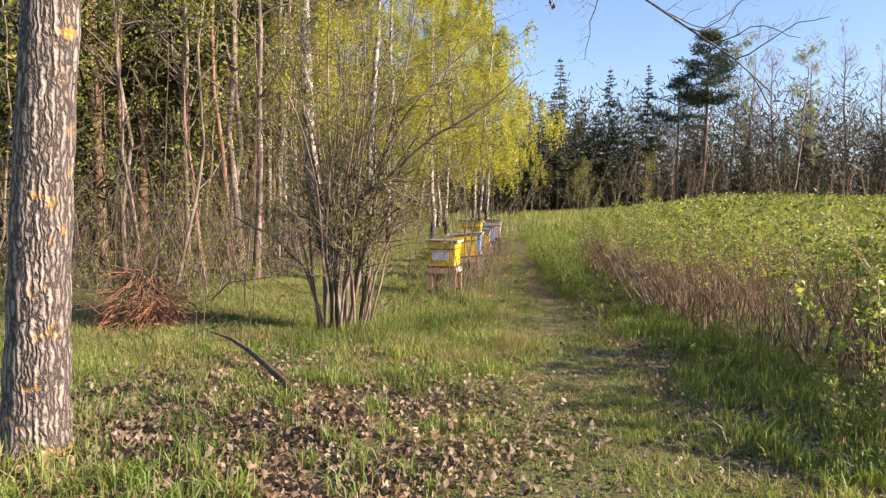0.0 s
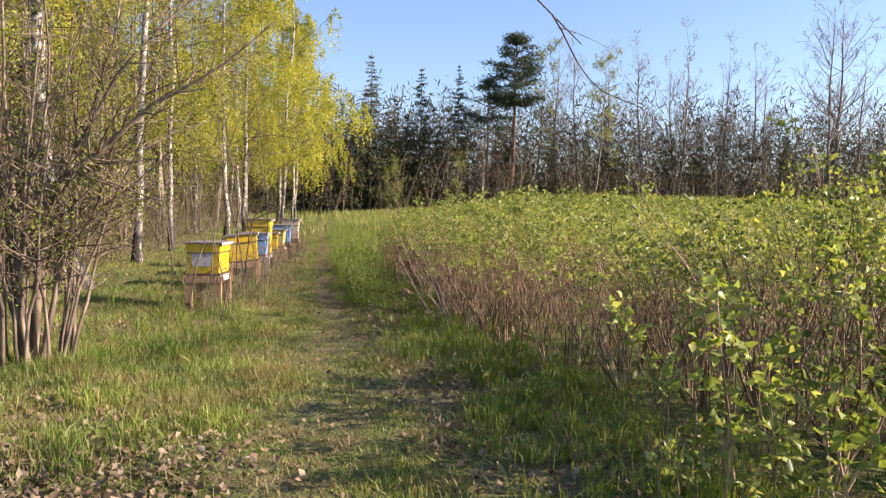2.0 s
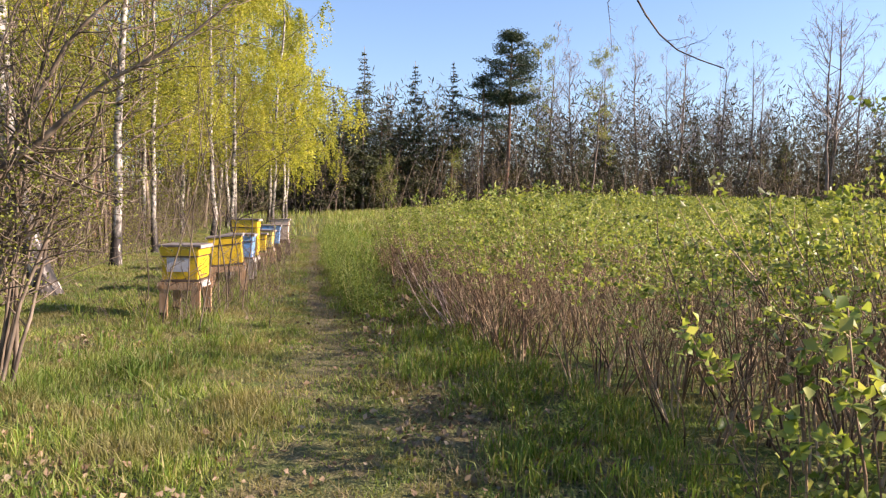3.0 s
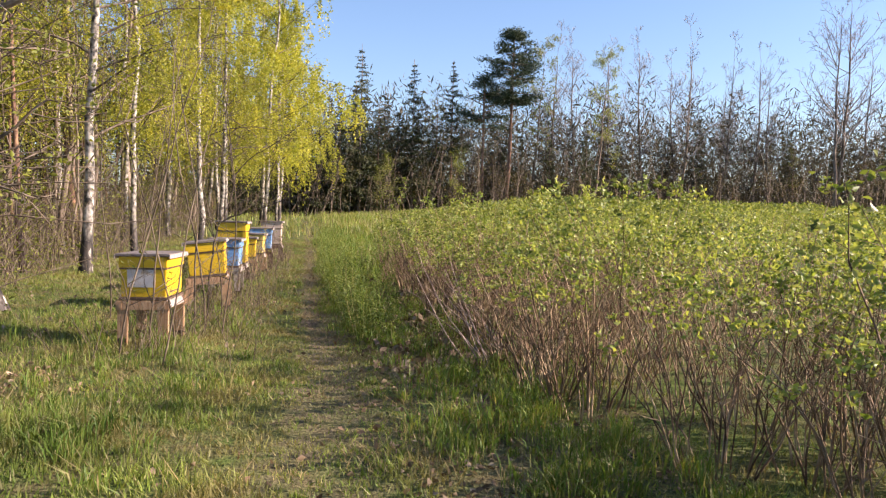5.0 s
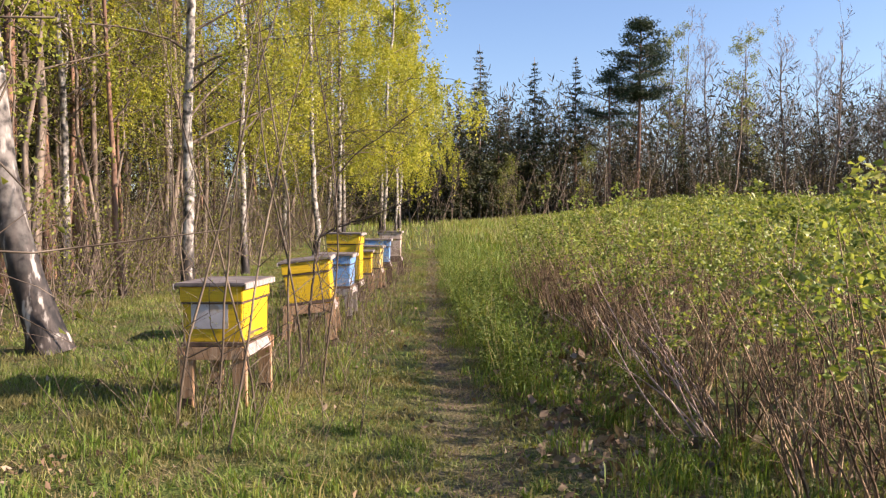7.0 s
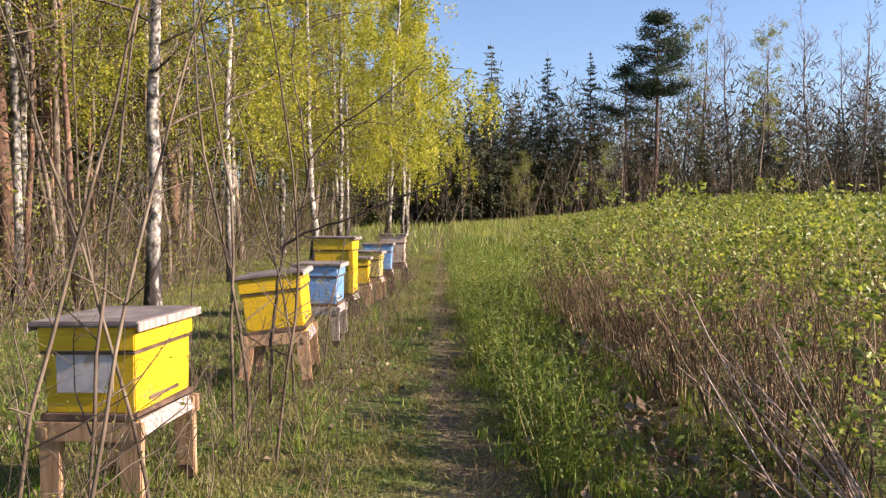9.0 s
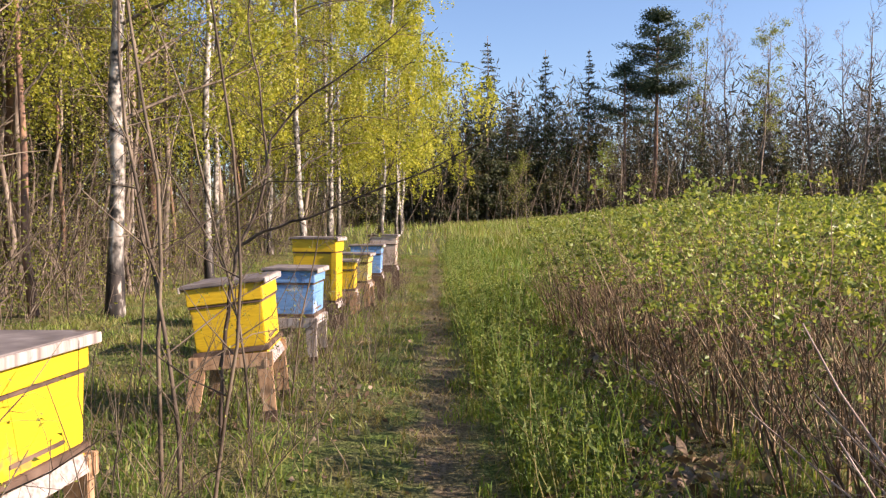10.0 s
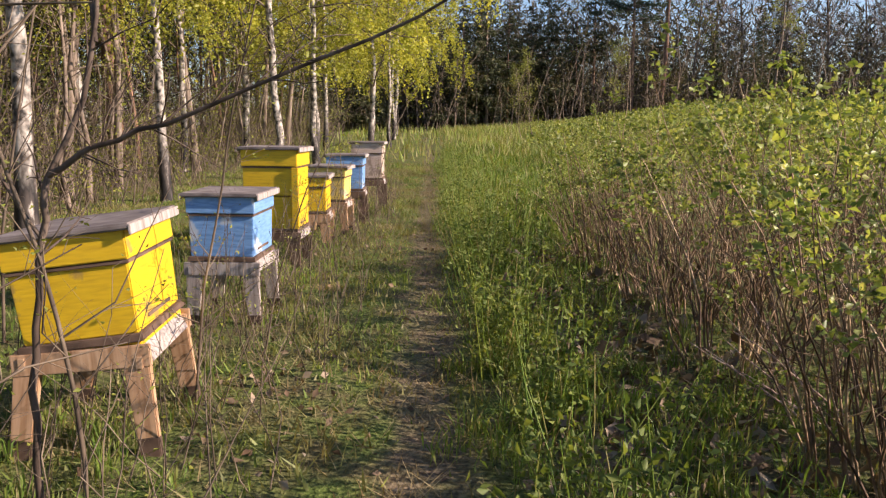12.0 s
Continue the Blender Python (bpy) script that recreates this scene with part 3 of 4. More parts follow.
def beehive(x, y, turn, tilt, w, d, low, high, paint, label, roof=M_FELT, plate=False, splay=4, wood=M_PINEWOOD, storeys=1, grey_sill=True):
    """A wooden hive with a flat lid on a four-legged stand; low and high are the heights of the floor board and of the lid."""
    g = float(gz(x, y))
    hive = empty("beehive", pose(x, y, g, 0, 0, turn), label, "beehive", "row of beehives")
    lean = pose(0, 0, low, 0, tilt, 0)
    h = high - low - 0.03
    lid_h = 0.30 * h if storeys == 1 else 0.22 * h
    body_h = h - lid_h
    if storeys == 1:
        body = solid("body", box((w * 0.95, d * 0.95, body_h), 0.006, 0.97, (0, 0, body_h / 2)), paint, hive, "", lean)
    else:
        body = solid("lower_box", box((w * 0.95, d * 0.95, body_h * 0.52), 0.006, 0.99, (0, 0, body_h * 0.26)), paint, hive, "", lean)
        solid("upper_box", box((w * 0.95, d * 0.95, body_h * 0.46), 0.006, 1, (0, 0, body_h * 0.77)), paint, hive, "", lean)
        solid("corner_batten", box((0.07, 0.03, body_h), 0.004, 1, (w * 0.46, -d * 0.49, body_h / 2)), paint, hive, "yellow corner batten", lean)
    rim = solid("lid_rim", box((w, d, lid_h - 0.008), 0.006, 1, (0, 0, body_h + 0.008 + lid_h / 2)), paint, hive, "", lean)
    solid("seam_strip", box((w * 0.985, d * 0.985, 0.016), 0.003, 1, (0, 0, body_h)), M_DARKWOOD, hive, "dark seam under the lid", lean)
    roof_ob = solid("roof", box((w + 0.07, d + 0.06, 0.03), 0.008, 1, (0, 0, h + 0.016)), roof, hive, "weathered grey roofing sheet", lean)
    for s in (-1, 1):
        solid("roof_edge", box((0.012, d + 0.064, 0.045), 0.003, 1, (s * (w / 2 + 0.036), 0, h + 0.002)), M_GREYWOOD, roof_ob, "")
    solid("floor_board", box((w * 1.0, d * 1.0, 0.035), 0.004, 1, (0, 0, -0.018)), M_DARKWOOD, hive, "dark floor board", lean)
    solid("bottom_strip", box((w * 0.93, d * 0.93, 0.06), 0.004, 1, (0, 0, -0.066)), paint, hive, "", lean)
    solid("entrance_slot", box((0.012, d * 0.5, 0.018), 0.002, 1, (w * 0.463, 0, 0.045)), M_DARKWOOD, body, "dark entrance slot")
    board = solid("landing_board", box((0.11, d * 0.85, 0.016), 0.003), M_GREYWOOD if grey_sill else wood, hive, "weathered landing board", pose(w * 0.5 - 0.005, 0, low - 0.065, 0, 68 + tilt, 0))
    if plate:
        solid("tin_patch", box((0.30, 0.006, 0.22), 0.002, 1, (-0.02, -d * 0.478, body_h * 0.70)), M_ZINC, body, "dull grey sheet-metal patch")
    # stand
    top = low - 0.08
    for sx in (-1, 1):
        for sy in (-1, 1):
            lx, ly = sx * (w / 2 - 0.045), sy * (d / 2 - 0.03)
            leg_h = top + 0.12
            leg = solid("leg", box((0.12, 0.05, leg_h), 0.005, 0.85 if splay < 2 else 0.72, (0, 0, -leg_h / 2)), wood, hive, "", pose(lx, ly, top + 0.03, sy * splay * 0.6, -sx * splay, 0))
            solid("damp_foot", box((0.098, 0.049, 0.16), 0.004, 0.9, (0, 0, -leg_h + 0.085)), M_DARKWOOD, leg, "dark damp foot")
    for sy in (-1, 1):
        solid("rail", box((w + 0.06, 0.03, 0.10), 0.004), wood, hive, "", pose(0, sy * (d / 2 - 0.01), top - 0.03 + 0.02, 0, tilt * 0.6, 0))
    for sx in (-1, 1):
        solid("cross_rail", box((0.035, d + 0.02, 0.06), 0.004), wood, hive, "", pose(sx * (w / 2 - 0.02), 0, top - 0.02, 0, 0, 0))
    return hive


beehive(-0.97, 15.83, -4, -0.5, 0.51, 0.69, 0.52, 0.99, M_YELLOW, "yellow wooden beehive with a grey metal patch on its front", plate=True, splay=1)
beehive(-0.83, 18.90, 5, -6.5, 0.55, 0.72, 0.53, 1.03, M_YELLOW, "yellow wooden beehive leaning on a splayed timber stand", splay=7)
beehive(-0.895, 21.28, 0, 0.5, 0.51, 0.64, 0.52, 1.00, M_BLUE, "faded blue wooden beehive with flaking paint", splay=3, wood=M_GREYWOOD)
beehive(-1.09, 23.65, -2, 0.5, 0.59, 0.60, 0.42, 1.27, M_YELLOW, "tall two-storey yellow beehive of stacked boxes", splay=1, storeys=2, wood=M_DARKWOOD)
beehive(-0.98, 25.0, 3, -1, 0.48, 0.58, 0.46, 0.90, M_YELLOW, "small yellow beehive on a bare wooden stand", splay=4)
beehive(-0.90, 26.15, -2, 1, 0.48, 0.56, 0.50, 0.96, M_MUSTARD, "cream-yellow beehive with stained peeling paint", splay=5)
beehive(-0.86, 27.4, 2, 0, 0.56, 0.58, 0.52, 1.04, M_BLUE, "blue beehive with a pale side on low legs", splay=3, wood=M_DARKWOOD)
beehive(-0.72, 29.2, 0, 0, 0.54, 0.56, 0.55, 1.18, M_CREAM, "weathered pale pink beehive at the end of the row", splay=3, wood=M_DARKWOOD)


# ---- trees ----
def tree_at(name, x, y, turn, label, category, scale=1.0, group=""):
    return empty(name, pose(x, y, float(gz(x, y)) - 0.03, 0, 0, turn) @ Matrix.Scale(scale, 4), label, category, group)


def trunk_line(h, r, lean=(0, 0), steps=9, wob=0.05):
    z = np.linspace(0, h, steps)
    x = np.cumsum(r.normal(0, wob, steps)) + lean[0] * z
    y = np.cumsum(r.normal(0, wob, steps)) + lean[1] * z
    x[0] = y[0] = 0
    return np.stack([x, y, z], 1)


def flared(h, r0, r1, steps):
    rad = np.linspace(r0, r1, steps)
    rad[0] *= 1.35
    return rad


def make_birch(seed, h, r0, leaves, lean, size=0.095, first=0.3, reach=3.2):
    """Meshes of a birch: white trunk, dark boughs, hanging young leaves."""
    r = np.random.default_rng(seed)
    line = trunk_line(h, r, lean, 14, 0.06)
    t, tips, out = Sticks(), [], []
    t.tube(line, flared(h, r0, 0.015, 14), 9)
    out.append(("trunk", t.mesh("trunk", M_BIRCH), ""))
    for f in np.linspace(first, 0.97, 24) + r.uniform(-0.012, 0.012, 24):
        p, _d = along(line, f)
        a = r.uniform(0, 2 * math.pi)
        ln = reach * (1.08 - f) / (1.08 - first) * r.uniform(0.7, 1.15) + 0.5
        rr = 0.3 * (r0 + (0.015 - r0) * f) + 0.004
        br, _ = bend(p, (math.cos(a), math.sin(a), 0.7), ln, 7, r, 0.09, -0.07)
        b = Sticks()
        b.tube(br, np.linspace(rr, 0.005, len(br)), 4, False)
        fork(b, br, rr, 0.005, r, 6, ln * 0.42, 1, tips, 0.7, -0.16, 0.25, 3)
        out.append(("bough", b.mesh("bough", M_TWIG), ""))
    c = strands(tips, leaves, 1.1, r)
    out.append(("foliage", leaf_mesh("foliage", c, size, M_BIRCHLEAF, r, 0.75, 0.15, 0.4, 0), "stuff"))
    return out


def make_bare(seed, h, r0, twigs, depth=1, bark=None, buds=0, first=0.3, reach=0.2, rise=0.1, leaf=0.055, least=0.0, twig=None):
    """Meshes of a slim leafless tree."""
    r = np.random.default_rng(seed)
    line = trunk_line(h, r, (r.normal(0, 0.04), r.normal(0, 0.04)), 10, 0.11)
    t, b, tips = Sticks(), Sticks(), []
    t.tube(line, flared(h, r0, 0.012, 10), 6)
    fork(b, line, r0, 0.012, r, twigs, h * reach, depth, tips, 0.62, rise, first, 4, 0.18, least)
    out = [("trunk", t.mesh("trunk", bark or M_TRUNK), ""), ("branchwork", b.mesh("branchwork", twig or M_TWIG), "stuff")]
    if buds:
        out.append(("foliage", leaf_mesh("foliage", around(tips, buds, 0.14, r), leaf, M_BUDS, r, 0.6, 0.2), "stuff"))
    return out


def make_spruce(seed, h, r0, spread, first, needles, mat, bark):
    """Meshes of a conifer: a ragged cone of drooping fan-shaped boughs."""
    r = np.random.default_rng(seed)
    line = trunk_line(h, r, (0, 0), 8, 0.03)
    t, b, pts = Sticks(), Sticks(), []
    t.tube(line, flared(h, r0, 0.02, 8), 6)
    f = first
    while f < 0.985:
        p, _ = along(line, f)
        for _k in range(r.integers(3, 6)):
            a = r.uniform(0, 2 * math.pi)
            ln = 1.05 * spread * ((1.0 - f) / (1.0 - first)) ** 0.85 * r.uniform(0.4, 1.15) + 0.05
            br, _ = bend(p, (math.cos(a), math.sin(a), 0.15), ln, 4, r, 0.06, -0.05)
            b.tube(br, np.linspace(0.03, 0.006, len(br)), 3, False)
            side = np.array([-math.sin(a), math.cos(a), 0])
            for g in np.linspace(0.25, 1, 5 + int(ln * 4)):
                q, _d = along(br, g)
                pts.append(q + side * r.normal(0, 0.16) * ln * (1.15 - g))
        f += r.uniform(0.014, 0.034)
    k = r.integers(0, len(pts), needles)
    c = np.asarray(pts)[k]
    c = c + r.normal(0, 1, c.shape) * ((0.02 + 0.16 * (1 - c[:, 2] / h))[:, None] * (1, 1, 0.6))
    return [("trunk", t.mesh("trunk", bark), ""), ("branchwork", b.mesh("branchwork", M_TWIG), "stuff"), ("needles", leaf_mesh("needles", c, 0.16 + 0.32 * (1 - c[:, 2] / h), mat, r, 0.26, 0.1, 0.45, 0), "stuff")]


def make_pine(seed, h, r0, clumps, needles):
    """Meshes of an old pine: bare stem and a flat, tiered, broken crown."""
    r = np.random.default_rng(seed)
    line = trunk_line(h, r, (0.0, 0), 9, 0.05)
    t, pts, out = Sticks(), [], []
    t.tube(line, flared(h, r0, 0.05, 9), 8)
    out.append(("trunk", t.mesh("trunk", M_PINEBARK), ""))
    for f in np.concatenate([r.uniform(0.60, 0.82, clumps), r.uniform(0.82, 1.0, clumps // 2)]):
        p, _ = along(line, f)
        a = r.uniform(0, 2 * math.pi)
        ln = np.interp(f, [0.6, 0.68, 0.78, 0.87, 0.94, 1.0], [2.6, 3.9, 3.5, 1.9, 1.0, 0.3]) * r.uniform(0.4, 1.0)
        br, _ = bend(p, (math.cos(a), math.sin(a), 0.2), ln, 5, r, 0.14, 0.0)
        b = Sticks()
        b.tube(br, np.linspace(0.07, 0.015, len(br)), 4, False)
        out.append(("bough", b.mesh("bough", M_TWIG), ""))
        for g in (0.45, 0.6, 0.75, 0.9, 1.0):
            q, _ = along(br, g)
            pts.extend(q + r.normal(0, (0.34, 0.34, 0.10), (4, 3)))
    for _ in range(14):
        p, _d = along(line, r.uniform(0.2, 0.5))
        br, _ = bend(p, (r.normal(), r.normal(), 0.1), r.uniform(0.6, 2.0), 4, r, 0.2, -0.02)
        b = Sticks()
        b.tube(br, np.linspace(0.03, 0.006, len(br)), 3, False)
        out.append(("dead_bough", b.mesh("dead_bough", M_TWIG), ""))
    c = around(pts, needles, (0.22, 0.22, 0.10), r)
    out.append(("needles", leaf_mesh("needles", c, 0.24, M_PINE, r, 0.32, 0.1, 0.0, 0.35), "stuff"))
    return out


def plant(meshes, name, x, y, turn, label, category, scale=1.0, group=""):
    ob = tree_at(name, x, y, turn, label, category, scale, group)
    for what, me, kind in meshes:
        part(what, me, ob, "", kind)
    return ob


def build_oak():
    """The old roadside oak, with a limb that reaches over the meadow."""
    r = np.random.default_rng(21)
    ob = tree_at("oak_tree", -2.50, 5.95, 0, "mature oak trunk with furrowed bark and orange lichen", "tree")
    line = np.array([(0, 0, 0), (0.02, 0, 0.4), (0.05, 0, 1.2), (0.10, 0, 2.2), (0.17, 0.02, 3.4), (0.2, 0.05, 5.0), (0.1, 0.1, 7.0), (0.0, 0.2, 9.5)])
    t = Sticks()
    fine = np.linspace(0, len(line) - 1, 44)
    pts = np.stack([np.interp(fine, range(len(line)), line[:, k]) for k in range(3)], 1)
    rad = np.interp(pts[:, 2], [0, 0.25, 1, 3, 5, 9.5], [0.235, 0.205, 0.185, 0.165, 0.15, 0.06])
    t.tube(pts, rad * (1 + 0.035 * np.sin(np.arange(44) * 1.9)), 22)
    part("trunk", t.mesh("trunk", M_OAK), ob)
    b, tips = Sticks(), []
    limb = np.array([(0.2, 0.05, 4.9), (1.3, 0.7, 5.3), (2.6, 1.5, 4.8), (3.5, 1.95, 3.72), (3.95, 2.08, 3.40), (4.4, 2.16, 3.12), (4.75, 2.2, 2.9), (5.1, 2.24, 2.6)])
    b.tube(limb, [0.06, 0.04, 0.024, 0.013, 0.010, 0.008, 0.006, 0.003], 6, False)
    for f, d in ((0.62, (1, 0.2, 0.0)), (0.7, (0.8, 0.1, -0.35)), (0.78, (1, 0, 0.3)), (0.86, (0.9, 0.1, 0.35)), (0.92, (0.6, 0, -0.5)), (0.5, (-0.4, 0.5, -0.7)), (0.45, (0.5, 0.6, -0.5))):
        p, _d = along(limb, f)
        br, _ = bend(p, d, 0.8, 7, r, 0.26, 0.05)
        b.tube(br, np.linspace(0.006, 0.0025, len(br)), 4, False)
        fork(b, br, 0.006, 0.002, r, 8, 0.36, 1, [], 0.65, 0.05, 0.1, 3, 0.35)
    limb2 = np.array([(0.15, 0.08, 5.6), (1.2, 1.0, 5.9), (2.4, 2.0, 5.0), (3.0, 2.4, 4.1), (3.18, 2.5, 3.7), (3.25, 2.53, 3.4)])
    b.tube(limb2, [0.05, 0.035, 0.02, 0.010, 0.007, 0.003], 5, False)
    fork(b, limb2[3:], 0.010, 0.004, r, 12, 0.5, 1, tips, 0.8, -0.02, 0.0, 3, 0.3)
    for k in range(16):
        p, _d = along(pts, r.uniform(0.72, 0.98))
        a = r.uniform(0, 2 * math.pi)
        br, _ = bend(p, (math.cos(a), math.sin(a), 0.7), r.uniform(1.5, 3.4), 6, r, 0.15, 0.03)
        b.tube(br, np.linspace(0.045, 0.01, len(br)), 5, False)
        fork(b, br, 0.03, 0.008, r, 6, 1.1, 1, [], 0.7, 0.04)
    part("branchwork", b.mesh("branchwork", M_SAPLING), ob, "", "stuff")
    c = around(tips[:60], 26, 0.008, r)
    part("withered_leaves", leaf_mesh("withered_leaves", c, 0.06, M_BRUSH, r, 0.6, 0.2, 0.8, 0), ob, "few withered reddish leaves")


build_oak()


def build_hazel():
    """The many-stemmed shrub tree beside the way, just budding."""
    r = np.random.default_rng(22)
    ob = tree_at("hazel_bush", -1.78, 11.1, 0, "many-stemmed budding hazel with bare dark branches", "bush")
    tips = []
    plan = []
    for k in range(27):
        a = r.uniform(0, 2 * math.pi)
        q = r.uniform(0.1, 1)
        plan.append(((0.42 * math.cos(a) * q, 0.28 * math.sin(a) * q, -0.02), (0.15 * q * math.cos(a) + r.normal(0, 0.07), 0.14 * math.sin(a), 1), r.uniform(2.6, 5.2), r.uniform(0.010, 0.024), 12, 0.30, 0.0))
    for start, d, ln, rr, n, reach, rise in plan:
        b = Sticks()
        st, _ = bend(start, d, ln, 12, r, 0.075, rise * 0.8)
        b.tube(st, np.linspace(rr, 0.004, len(st)), 6, False)
        fork(b, st, rr, 0.004, r, n, ln * reach, 1, tips, 0.6, 0.03, 0.2, 4, 0.2)
        part("stem", b.mesh("stem", M_HAZEL), ob)
    # the strong dark limbs that arch out of the clump
    for rr, limb in ((0.042, ((0.05, 0, 0.0), (0.1, -0.05, 1.0), (0.22, -0.1, 1.7), (0.75, -0.2, 2.05), (1.15, -0.25, 2.45), (1.7, -0.3, 2.75), (2.2, -0.3, 3.2))),
                     (0.030, ((0, 0, 0.0), (0.05, 0, 1.2), (0.4, -0.1, 2.0), (0.8, -0.1, 2.7), (1.2, -0.1, 3.2), (1.7, 0, 3.7))),
                     (0.024, ((-0.05, 0, 0.0), (-0.1, -0.1, 1.2), (-0.35, -0.2, 2.0), (-0.8, -0.3, 2.6), (-1.35, -0.4, 2.9))),
                     (0.030, ((0.1, 0, 0.0), (0.3, 0.1, 1.2), (0.5, 0.1, 2.2), (0.75, 0.1, 3.2), (0.9, 0.1, 4.4))),
                     (0.028, ((0, -0.05, 0.0), (-0.05, -0.1, 1.4), (-0.1, -0.1, 2.4), (-0.2, 0, 3.6), (-0.15, 0, 4.9))),
                     (0.020, ((-0.15, -0.1, 0.0), (-0.5, -0.2, 0.8), (-0.9, -0.3, 1.25), (-1.4, -0.3, 1.5))),
                     (0.022, ((0.1, 0, 0.0), (0.25, 0.1, 0.9), (0.65, 0.1, 1.5), (1.0, 0.0, 1.75), (1.35, 0.0, 2.1))),
                     (0.026, ((-0.1, 0.1, 0.0), (-0.2, 0.1, 1.5), (-0.45, 0.1, 2.8), (-0.6, 0.2, 4.0)))):
        b, knots = Sticks(), np.array(limb)
        u = np.linspace(0, len(knots) - 1, 16)
        st = np.stack([np.interp(u, range(len(knots)), knots[:, k]) for k in range(3)], 1)
        st[1:] += np.cumsum(r.normal(0, 0.012, (15, 3)), axis=0)
        b.tube(st, np.linspace(rr, 0.006, len(st)), 7, False)
        fork(b, st, rr * 0.8, 0.006, r, 32, 1.05, 1, tips, 0.62, 0.07, 0.25, 4, 0.16, 0.003)
        part("limb", b.mesh("limb", M_HAZEL), ob, "dark arching limb")
    part("foliage", leaf_mesh("foliage", around(tips, 12000, 0.045, r), 0.036, M_BUDS, r, 0.55, 0.2), ob, "tiny yellow-green opening buds", "stuff")


build_hazel()

BIRCH = [make_birch(31, 13.5, 0.11, 20000, (0.012, -0.01), 0.053, 0.2, 3.3), make_birch(32, 15, 0.09, 17000, (-0.01, 0.01), 0.06, 0.22, 3.2), make_birch(33, 12, 0.08, 17000, (0.03, 0.0), 0.085, 0.18, 4.0), make_birch(34, 15, 0.115, 17000, (0.0, 0.0), 0.085, 0.2, 3.8)]
birch_label = "white-barked birch with fresh yellow-green leaves"
for i, x, y, turn, s in ((0, -4.27, 24.4, 40, 1.05), (1, -4.56, 29.7, 120, 1.0), (0, -5.8, 40.0, 10, 1.1), (3, -4.6, 45.5, 200, 1.0), (1, -4.4, 46.5, 70, 1.05),
                         (3, -3.6, 34.5, 160, 0.9), (2, -2.0, 41.0, 20, 1.15), (0, -7.6, 33.0, 300, 1.0), (3, -3.0, 50.0, 100, 0.95), (2, -2.4, 55.0, 250, 1.1), (2, -2.0, 48.0, 90, 1.0),
                         (1, -7.2, 25.5, 60, 0.95), (1, -8.6, 28.5, 210, 1.0), (1, -6.6, 36.5, 330, 1.0), (3, -6.0, 52.0, 10, 1.0), (3, -3.4, 39.0, 300, 0.9), (3, -2.8, 61.0, 30, 1.0)):
    plant(BIRCH[i], "birch_tree", x, y, turn, birch_label, "tree", s, "birches at the wood's edge")


def build_leaning_birch():
    r = np.random.default_rng(35)
    ob = tree_at("birch_tree", -3.56, 17.95, 0, "leaning old birch with a dark cracked base", "tree", 1.0, "birches at the wood's edge")
    t, b, tips = Sticks(), Sticks(), []
    line = np.array([(0, 0, 0), (-0.06, 0, 0.25), (-0.25, 0.02, 0.8), (-0.42, 0.05, 1.4), (-0.56, 0.1, 2.1), (-0.7, 0.15, 3.4), (-0.8, 0.2, 5.5), (-0.9, 0.2, 8.5), (-0.9, 0.3, 12)])
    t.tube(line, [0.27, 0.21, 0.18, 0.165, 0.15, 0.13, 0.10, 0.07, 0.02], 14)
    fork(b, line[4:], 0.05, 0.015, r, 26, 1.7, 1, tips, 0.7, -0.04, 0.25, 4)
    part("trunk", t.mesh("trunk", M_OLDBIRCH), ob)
    part("branchwork", b.mesh("branchwork", M_TWIG), ob, "", "stuff")
    part("foliage", leaf_mesh("foliage", strands(tips, 9000, 0.9, r), 0.065, M_BIRCHLEAF, r, 0.75, 0.15, 0.4, 0), ob, "", "stuff")


build_leaning_birch()

BARE = [make_bare(41, 11, 0.05, 21, 1, None, 900, leaf=0.075), make_bare(42, 9, 0.045, 24, 1, None, 1700, leaf=0.075), make_bare(43, 13, 0.085, 20, 1), make_bare(44, 6.5, 0.028, 26, 1, None, 1600, 0.15, leaf=0.075), make_bare(45, 11, 0.065, 24, 1, M_PINEBARK, 900, 0.25, leaf=0.075)]
TALL = [make_bare(46, 16, 0.19, 22, 2, None, 0, 0.32, 0.30, 0.22, least=0.012, twig=M_FARTWIG), make_bare(47, 15, 0.14, 18, 2, None, 3600, 0.3, 0.2, 0.14, 0.13, 0.012, M_FARTWIG), make_bare(48, 17, 0.18, 24, 2, None, 0, 0.28, 0.30, 0.22, least=0.012, twig=M_FARTWIG)]
SPRUCE = [make_spruce(51, 15, 0.14, 2.6, 0.12, 4600, M_NEEDLE, M_TRUNK), make_spruce(52, 12, 0.12, 2.7, 0.06, 4600, M_NEEDLE, M_TRUNK), make_spruce(53, 16, 0.15, 2.3, 0.35, 4000, M_NEEDLE, M_PINEBARK), make_spruce(56, 11.5, 0.13, 3.3, 0.10, 5600, M_NEEDLE, M_PINEBARK)]
PINE = [make_pine(54, 16.0, 0.21, 36, 15000), make_pine(55, 13.5, 0.19, 16, 5000), make_pine(58, 15, 0.19, 12, 3600)]


